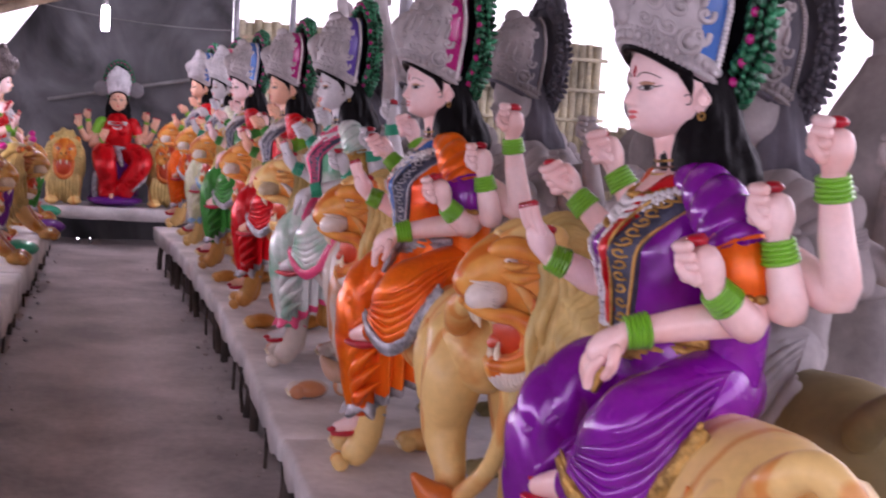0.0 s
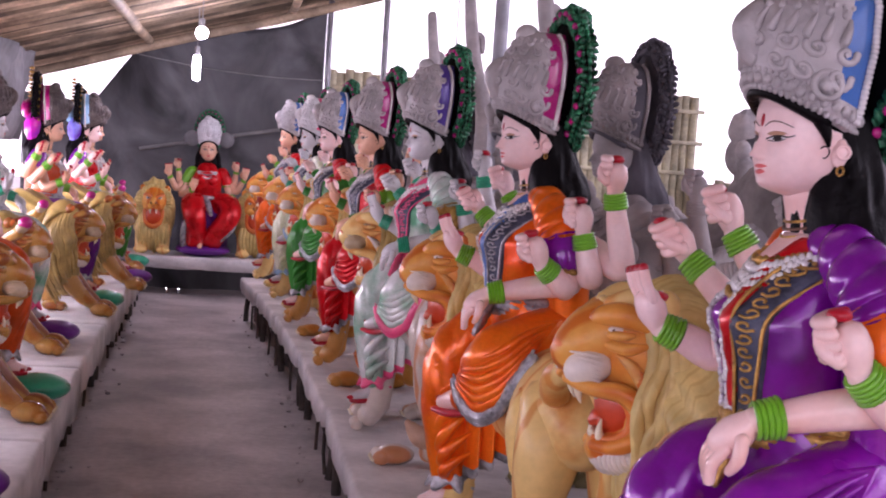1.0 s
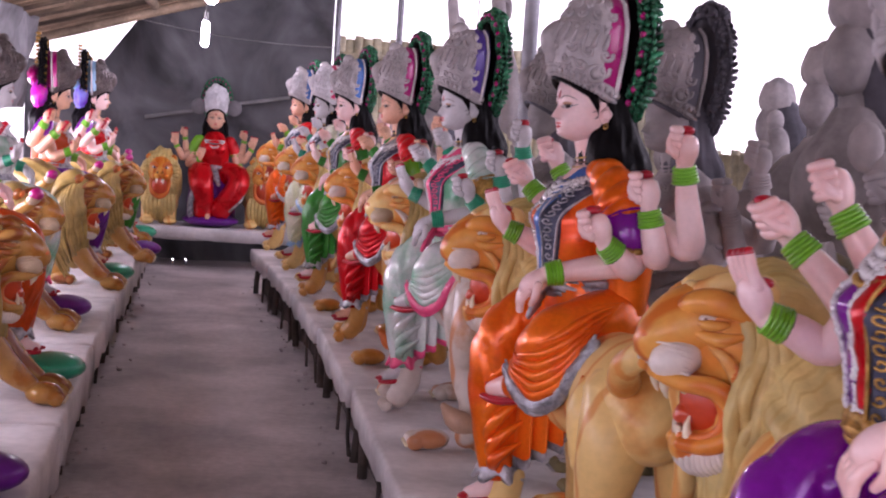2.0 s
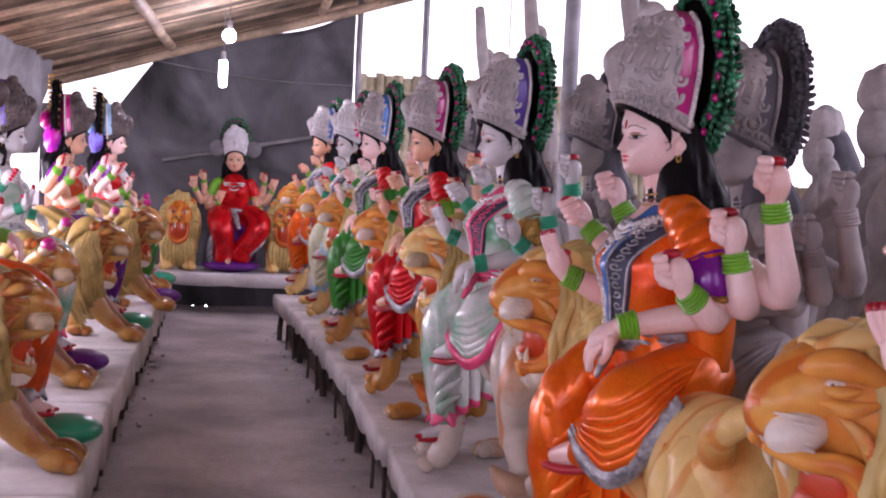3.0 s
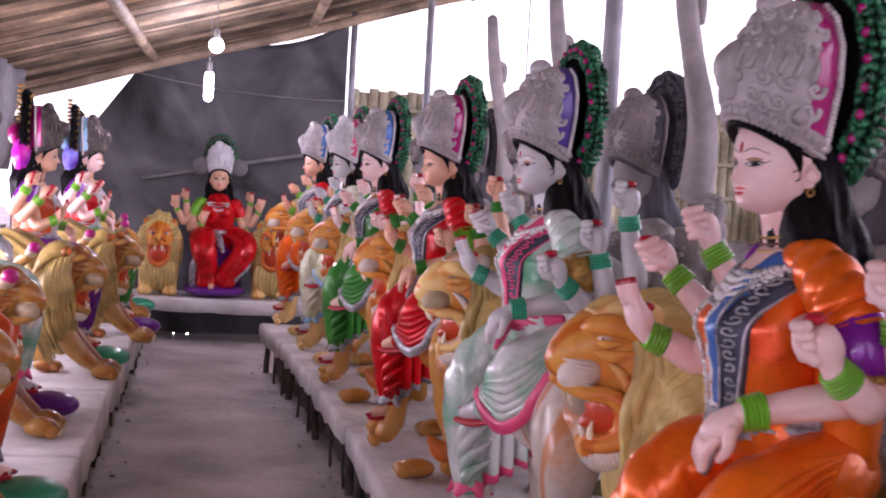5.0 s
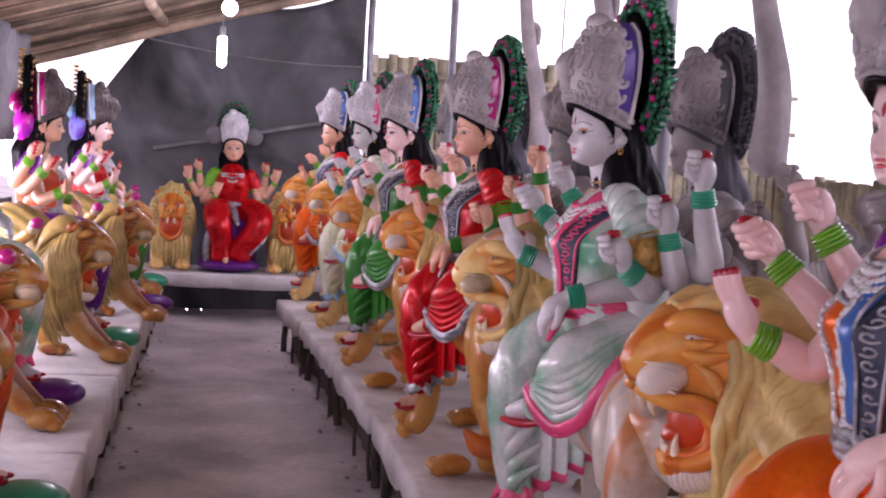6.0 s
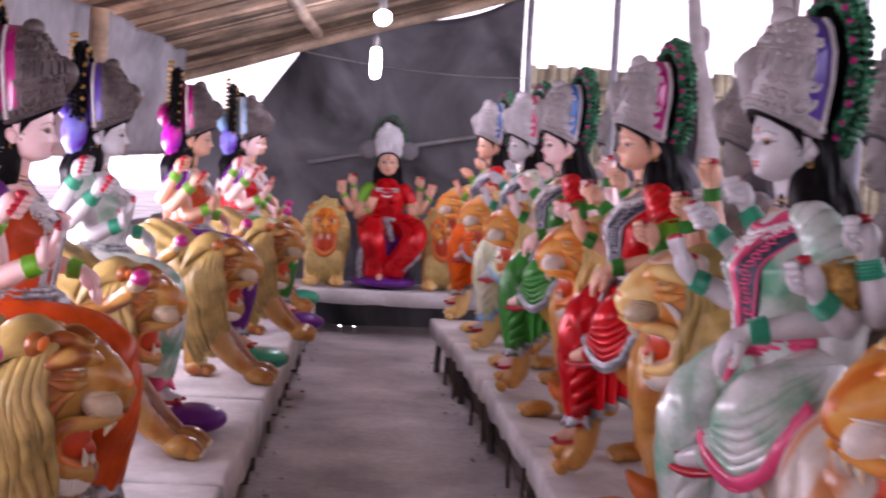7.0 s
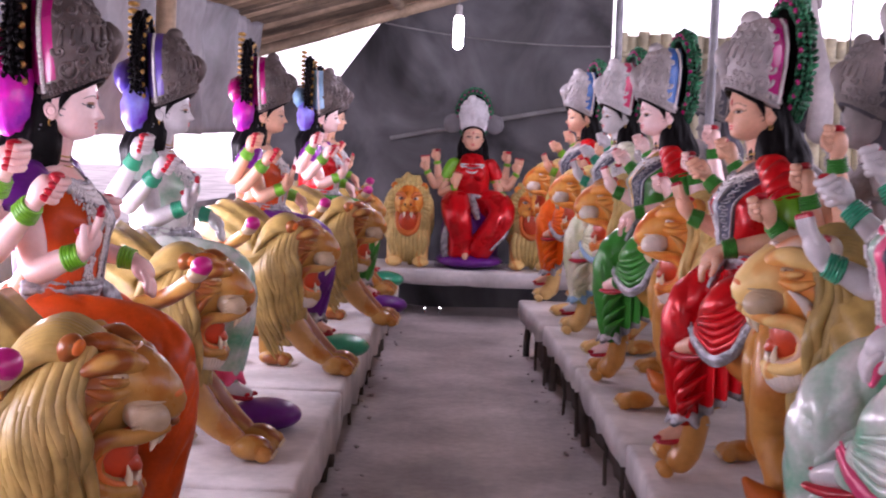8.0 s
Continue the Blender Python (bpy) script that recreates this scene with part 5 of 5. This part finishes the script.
tagged(part("wall_entrance", bm, "plaster"), "low whitewashed wall behind the entrance", "wall", kind="structure")

# poles
for x, y, r, top in ((1.35, 3.15, 0.034, 3.08), (1.23, 7.0, 0.024, 3.05), (1.05, 10.45, 0.03, 3.0), (2.4, 1.3, 0.022, 3.4), (-1.6, 6.3, 0.05, 2.2), (-1.6, 2.9, 0.045, 2.2)):
    bm = bmesh.new()
    rod(bm, (x, y, 0), (x, y, top), r, 12, wobble=0.004, cuts=6)
    tagged(part("support_pole", bm, "pole" if x > 0 else "bamboo", smooth=True), "upright grey support pole" if x > 0 else "upright rough bamboo support post", "pole", "roof supports")

# lamps
def bulb(x, y, z, r, long, energy):
    ob = tagged(new("hanging_lamp"), "lit white bulb hanging on a cable", "lamp", "hanging lamps")
    c = Clay()
    if long:
        c.tube([(x, -y, z), (x, -y, z + 0.06), (x, -y, z + 0.17)], [r, r, r], "bulb", 14, 3)
    else:
        c.blob((x, -y, z), (r, r, r), "bulb", 18, 12)
    glass = new("bulb", c.mesh("bulb", {}))
    glass.parent = ob
    bm = bmesh.new()
    h = z + (0.19 if long else r * 0.8)
    rod(bm, (x, y, h), (x, y, h + 0.07), 0.022, 10)
    part("socket", bm, "wire", ob)
    bm = bmesh.new()
    rod(bm, (x, y, h + 0.07), (x, y, roof_z(x)), 0.004, 6)
    part("cord", bm, "wire", ob)
    lamp("bulb_light", "POINT", pose(x, y, z - 0.12), energy, (0.95, 0.97, 1.0), shadow_soft_size=0.06)


bulb(-0.19, 8.5, 2.05, 0.033, True, 18)
bulb(-0.14, 7.6, 2.36, 0.05, False, 18)
bulb(1.45, 5.05, 1.55, 0.022, False, 5)


# glowing beads added for two bright spots of unknown source under the end bench
for x, y in ((-0.42, 10.45), (-0.3, 10.47)):
    c = Clay()
    c.blob((x, -y, 0.03), (0.011, 0.011, 0.013), "bulb", 12, 8)
    c.tube([(x, -y, 0.0), (x, -y, 0.03)], [0.012, 0.014], "wire", 10, 2)
    tagged(new("small_bulb", c.mesh("small_bulb", {})), "tiny glowing white bead on the floor under the bench", "bulb", "small bulbs")


# ---- enthroned figure between two lions at the end ----
def throne_figure():
    c = Clay()
    for s in (-1, 1):
        hc = Vector((0.12, 0.5 * s, 0.46))
        c.blob(hc + Vector((-0.03, 0, -0.08)), (0.15, 0.205, 0.37), "mane", 30, 16, None, lambda p, d: p * (1 + 0.05 * math.sin(14 * math.atan2(d.y, d.z))))
        for k in range(30):
            a = 2 * math.pi * k / 30
            oy, oz = math.sin(a), math.cos(a)
            c.tube([hc + Vector((0.08, 0.12 * oy, 0.03 + 0.14 * oz)), hc + Vector((0.06, 0.18 * oy, 0.02 + 0.19 * oz)), hc + Vector((0.0, 0.2 * oy, -0.08 + 0.24 * oz - 0.04 * (k % 3)))], [0.016, 0.026, 0.008], "mane", 7, 3)
        for k in range(9):
            y = (k - 4) * 0.032
            c.tube([hc + Vector((0.12, y, -0.17)), hc + Vector((0.13, y * 1.1, -0.27)), hc + Vector((0.08, y * 0.9, -0.4 - 0.02 * (k % 2)))], [0.022, 0.026, 0.006], "mane", 7, 3)
        c.blob(hc + Vector((0.06, 0, 0.06)), (0.1, 0.125, 0.15), "face", 18, 12)
        c.tube([hc + Vector((0.12, 0, 0.13)), hc + Vector((0.17, 0, 0.08)), hc + Vector((0.185, 0, 0.045))], [0.034, 0.032, 0.036], "face", 12, 3)
        c.blob(hc + Vector((0.15, 0, -0.08)), (0.04, 0.075, 0.085), "mouth", 14, 10)
        c.tube([hc + Vector((0.12, -0.085, -0.03)), hc + Vector((0.14, -0.07, -0.14)), hc + Vector((0.16, 0, -0.185)), hc + Vector((0.14, 0.07, -0.14)), hc + Vector((0.12, 0.085, -0.03))], [0.022, 0.022, 0.026, 0.022, 0.022], "stripe", 9, 5)
        c.blob(hc + Vector((0.2, 0, 0.05)), (0.018, 0.034, 0.018), "ink", 10, 6)
        for q in (-1, 1):
            c.blob(hc + Vector((0.15, 0.042 * q, 0.008)), (0.05, 0.045, 0.034), "face", 14, 8)
            c.tube([hc + Vector((0.185, 0.03 * q, -0.02)), hc + Vector((0.183, 0.03 * q, -0.04)), hc + Vector((0.18, 0.03 * q, -0.065))], [0.012, 0.01, 0.003], "tooth", 7, 3)
            c.blob(hc + Vector((0.145, 0.058 * q, 0.095)), (0.014, 0.022, 0.012), "pearl", 8, 6)
            c.blob(hc + Vector((0.156, 0.056 * q, 0.095)), (0.009, 0.01, 0.01), "ink", 6, 4)
            c.tube([hc + Vector((0.175, 0.022 * q, 0.1)), hc + Vector((0.155, 0.06 * q, 0.132)), hc + Vector((0.1, 0.1 * q, 0.12))], [0.014, 0.02, 0.01], "stripe", 8, 3)
            c.blob(hc + Vector((0.04, 0.12 * q, 0.19)), (0.02, 0.03, 0.032), "face", 10, 8)
            c.tube([(0.1, 0.5 * s + 0.1 * q, 0.4), (0.14, 0.5 * s + 0.11 * q, 0.2), (0.18, 0.5 * s + 0.11 * q, 0.05)], [0.09, 0.065, 0.06], "lion", 12, 4)
            c.blob((0.22, 0.5 * s + 0.11 * q, 0.04), (0.08, 0.07, 0.04), "lion", 12, 8)
    # seat and purple footstool
    c.blob((0.1, 0, 0.06), (0.3, 0.28, 0.065), "stool", 24, 8)
    c.tube([(-0.05, 0, 0.08), (-0.05, 0, 0.25), (-0.05, 0, 0.45)], [0.24, 0.24, 0.22], "stool", 22, 4)
    c.tube([(-0.05, 0, 0.5), (-0.02, 0, 0.62), (0.0, 0, 0.76), (-0.01, 0, 0.87)], [0.17, 0.13, 0.13, 0.09], "blouse", 22, 4, flat=1.15)
    c.blob((0.09, 0.055, 0.76), (0.06, 0.06, 0.06), "blouse", 14, 10)
    c.blob((0.09, -0.055, 0.76), (0.06, 0.06, 0.06), "blouse", 14, 10)
    c.tube([(0.0, 0.1, 0.5), (0.16, 0.12, 0.5), (0.27, 0.1, 0.4), (0.24, 0.07, 0.25), (0.22, 0.06, 0.14)], [0.13, 0.125, 0.11, 0.1, 0.12], "skirt", 28, 5, folds(7, 0.04))
    c.tube([(0.0, -0.1, 0.5), (0.13, -0.22, 0.51), (0.23, -0.25, 0.43), (0.26, -0.17, 0.29), (0.25, -0.08, 0.16)], [0.13, 0.12, 0.11, 0.1, 0.105], "skirt", 28, 5, folds(7, 0.04))
    c.tube([(0.24, 0.05, 0.16), (0.31, 0.03, 0.12), (0.36, 0.03, 0.1)], [0.036, 0.03, 0.022], "skin", 10, 3)
    c.tube([(0.12, -0.32, 0.43), (0.27, -0.3, 0.3), (0.34, -0.18, 0.17)], [0.015, 0.02, 0.016], "trim", 10, 4, flat=0.6)
    c.tube([(0.3, 0.16, 0.4), (0.29, 0.2, 0.25), (0.25, 0.19, 0.1)], [0.022, 0.03, 0.03], "trim", 10, 4, flat=0.6)
    c.tube([(0.05, 0.15, 0.56), (0.14, 0, 0.585), (0.05, -0.15, 0.56)], [0.022] * 3, "trim", 10, 4)
    c.tube([(0.14, 0, 0.58), (0.2, -0.03, 0.5), (0.28, -0.06, 0.42)], [0.03, 0.035, 0.02], "trim", 10, 4)
    for s in (-1, 1):
        c.blob((-0.02, 0.15 * s, 0.84), (0.055, 0.06, 0.05), "sleeve" if s > 0 else "blouse", 14, 8)
        c.tube([(-0.02, 0.16 * s, 0.83), (-0.015, 0.19 * s, 0.77), (-0.01, 0.21 * s, 0.71)], [0.055, 0.056, 0.05], "blouse" if s < 0 else "sleeve", 20, 5, folds(9, 0.03))
        for drop, key in ((0.0, "pearl"), (0.03, "trim"), (0.065, "pearl")):
            for k in range(9):
                a = 0.15 * k * s
                z = 0.87 - 0.03 - drop * math.cos(a) ** 2
                c.blob((0.085 + 0.06 * math.exp(-((z - 0.77) / 0.05) ** 2) - 0.05 * (1 - math.cos(a)), 0.1 * math.sin(a), z), (0.01, 0.01, 0.01), key, 6, 4)
        c.ring((-0.01, 0.212 * s, 0.7), (0, 0, 1), 0.048, 0.014, "sleeve", 16, 6)
        arm(c, (-0.01, 0.21 * s, 0.72), (0.04, 0.3 * s, 0.66), (0.05, 0.37 * s, 0.78), (0.06, 0.39 * s, 0.92), "open", (0, 1, 0), bangles=3)
        arm(c, (-0.02, 0.2 * s, 0.74), (-0.02, 0.27 * s, 0.72), (-0.01, 0.29 * s, 0.86), (0, 0.29 * s, 0.98), "fist", (0, 1, 0), bangles=3)
        arm(c, (0.0, 0.2 * s, 0.72), (0.06, 0.24 * s, 0.6), (0.17, 0.13 * s if s > 0 else -0.26, 0.66 if s > 0 else 0.6), (0.2, 0.11 * s if s > 0 else -0.26, 0.78 if s > 0 else 0.55), "open" if s > 0 else "rest", (0, 1, 0), bangles=3)
        c.blob((-0.06, 0.17 * s, 1.17), (0.02, 0.08, 0.08), "gauze", 16, 10)
        c.tube([(-0.02, 0.075 * s, 1.06), (-0.03, 0.1 * s, 0.97), (-0.02, 0.105 * s, 0.9)], [0.028, 0.028, 0.012], "hair", 12, 4, folds(5, 0.08))
    start = len(c.v)
    head(c)
    crown(c)
    for i in range(start, len(c.v)):
        p = c.v[i]
        c.v[i] = (p[0], p[1] * 1.02, p[2] - 0.165)
    return c


cast = throne_figure()
me = cast.mesh("enthroned_statue", {**COMMON, "stool": "dark_purple", "blouse": "red", "skirt": "red", "sleeve": "lime", "gauze": "curtain", "beard": "mane", "skin": "skin_peach", "crown": "crown_white", "hem": "silver"})
ob = new("enthroned_statue", me)
ob.matrix_world = pose(-0.08, 10.5, PLAT + 0.02, 0, 0, -90) @ Matrix.Scale(0.985, 4)
tagged(ob, "statue in red seated between two lions, white crown, before dark tarpaulin", "statue")

# ---- unpainted clay statues behind the right-hand row ----
RAW = dict(beard="clay_olive", lid="clay", shade="clay", trim_ground="clay", skin="clay", blouse="clay", shawl="clay", skirt="clay", sleeve="clay", sash="clay", trim="clay", hem="clay", panel="clay_dark", crown="clay",
           leaf="clay_dark", gem="clay_dark", hair="clay_dark", lion="clay_olive", mane="clay_olive", muzzle="clay_olive", stripe="clay_olive", mouth="clay_olive", tooth="clay",
           pearl="clay", garland="clay", bangle="clay", alta="clay", gold="clay", silver="clay", armlet="clay", ink="clay", face="clay_olive", backing="clay_dark", nose="clay_olive", lips="clay", roll="clay", bud="clay", cushion="clay")
PAINTS["raw"] = (RAW, "bare grey clay with an olive lion, unpainted")
raw_cast = figure((0.12, 0.58, 0.76), "paw", plain=True)
raw_mesh = raw_cast.mesh("rider_on_lion_statue", COMMON)
# the same casting with one rough arm raised high, its thumb hooked
raised_cast = figure((0.12, 0.58, 0.76), "paw", plain=True)
raised_cast.tube([(-0.12, -0.2, 1.2), (-0.1, -0.26, 1.42), (-0.04, -0.29, 1.64), (0.0, -0.3, 1.83), (0.03, -0.3, 2.1)], [0.06, 0.05, 0.038, 0.036, 0.03], "skin", 18, 6, folds(3, 0.07))
raised_cast.tube([(0.0, -0.3, 1.85), (-0.05, -0.3, 1.84), (-0.06, -0.3, 1.76)], [0.024, 0.022, 0.012], "skin", 10, 4)
raised_mesh = raised_cast.mesh("rider_on_lion_statue", COMMON)
for x, y, k, turn in ((1.5, -0.5, 1.0, 182), (1.42, 1.2, 1.0, 178), (1.42, 2.87, 1.0, 181), (1.4, 4.45, 1.0, 178), (1.4, 5.98, 1.0, 182), (1.35, 7.4, 1.0, 180)):
    cast, me = (raised_cast, raised_mesh) if 2.5 < y < 7 else (raw_cast, raw_mesh)
    place(cast, me, "raw", pose(x, y, PLAT - 0.02, 0, 0, turn) @ Matrix.Scale(k, 4), "unpainted statues", "")
table(1.75, 1.9, -2.0, 9.0, PLAT - 0.02, -1, 77)


def giant(lift, hooked):
    """A tall unfinished standing figure of bare clay: robe, trunk, head, one raised arm and one held out."""
    c = Clay()
    c.tube([(0, 0, 0.02), (0.02, 0, 0.5), (0, 0, 1.0), (-0.02, 0, 1.3), (0, 0, 1.52), (0, 0, 1.72)], [0.3, 0.27, 0.23, 0.19, 0.2, 0.1], "clay", 40, 8, folds(9, 0.035), flat=1.2)
    c.tube([(0, 0, 1.7), (0.01, 0, 1.82)], [0.07, 0.065], "clay", 16, 4)
    c.blob((0.03, 0, 1.95), (0.12, 0.1, 0.15), "clay", 24, 16)
    c.tube([(-0.04, 0, 2.06), (-0.1, 0, 1.85), (-0.17, 0, 1.6), (-0.2, 0, 1.3)], [0.12, 0.15, 0.16, 0.05], "clay_dark", 30, 5, folds(11, 0.04))
    c.blob((0.01, 0, 2.15), (0.13, 0.13, 0.14), "clay", 22, 12, None, lambda p, d: p * (1 + 0.06 * math.sin(8 * math.atan2(d.y, d.x)) + 0.04 * math.sin(20 * d.z)))
    c.tube([(0, -0.2, 1.62), (-0.02, -0.36, 1.6), (0.0, -0.42, 1.85), (0.03, -0.4, 2.1 + lift)], [0.085, 0.08, 0.07, 0.05], "clay", 18, 6, folds(3, 0.03))
    if hooked:
        c.tube([(0.03, -0.4, 2.1 + lift), (0.05, -0.39, 2.24 + lift), (0.12, -0.38, 2.3 + lift), (0.17, -0.38, 2.22 + lift)], [0.06, 0.05, 0.04, 0.022], "clay", 14, 5)
    else:
        c.blob((0.03, -0.4, 2.18 + lift), (0.06, 0.05, 0.08), "clay", 14, 8)
    c.tube([(0, 0.2, 1.6), (0.12, 0.36, 1.4), (0.34, 0.42, 1.36), (0.5, 0.4, 1.5)], [0.085, 0.078, 0.062, 0.045], "clay", 18, 6, folds(3, 0.03))
    c.blob((0.54, 0.4, 1.55), (0.05, 0.045, 0.07), "clay", 14, 8)
    c.tube([(0, -0.18, 1.5), (0.1, -0.34, 1.2), (0.32, -0.36, 1.15)], [0.08, 0.07, 0.045], "clay", 18, 6)
    return c


tall = giant(0.0, True)
tall_mesh = tall.mesh("standing_clay_statue", {})
stout = giant(-0.2, False)
stout_mesh = stout.mesh("standing_clay_statue", {})
for x, y, k, turn, m in ((2.2, 0.1, 1.0, 170, stout_mesh), (2.15, 1.5, 0.95, 190, tall_mesh), (2.9, 3.4, 0.9, 200, tall_mesh), (3.3, 4.9, 0.85, 160, stout_mesh)):
    ob = new("standing_clay_statue", m)
    ob.matrix_world = pose(x, y, 0.0, 0, 0, turn) @ Matrix.Scale(k, 4)
    tagged(ob, "tall unfinished standing statue of bare grey clay", "statue", "unpainted statues")

# pale overcast sky outside the openings
bm = bmesh.new()
ring = []
for k in range(48):
    a = 2 * math.pi * k / 48
    ring.append((bm.verts.new((40 * math.cos(a), 3 + 40 * math.sin(a), -1)), bm.verts.new((40 * math.cos(a), 3 + 40 * math.sin(a), 22))))
for k in range(48):
    (a, b), (c2, d) = ring[k], ring[(k + 1) % 48]
    bm.faces.new((a, b, d, c2))
tagged(part("backdrop", bm, "sky"), "bright white overcast sky", "sky", kind="structure")
bm = bmesh.new()
bmesh.ops.create_grid(bm, x_segments=4, y_segments=4, size=45, matrix=Matrix.Translation((0, 3, -0.06)))
tagged(part("ground", bm, "floor"), "bare dusty ground outside the shelter", "ground", kind="structure")

# dirt and plaster crumbs gathered along the feet of the benches
c = Clay()
rnd = random.Random(21)
for k in range(200):
    y = rnd.uniform(-2.0, 9.6)
    spots = FRONTS if k % 2 else LEFT_FRONTS
    x = np.interp(y, [p[0] for p in spots], [p[1] for p in spots])
    x += (1 if k % 2 else -1) * rnd.gauss(0.03, 0.05)
    if not k % 2 and y < 0.2:
        continue
    r = rnd.uniform(0.004, 0.013)
    c.blob((x, -y, r * 0.3 - 0.004), (r * rnd.uniform(0.8, 1.6), r * rnd.uniform(0.8, 1.6), r * 0.7), "crumb", 7, 5, (0, rnd.uniform(-30, 30), rnd.uniform(0, 180)))
tagged(new("rubble", c.mesh("rubble", {"crumb": "floor"})), "small crumbs of dusty plaster along the bench feet", "rubble", kind="stuff")
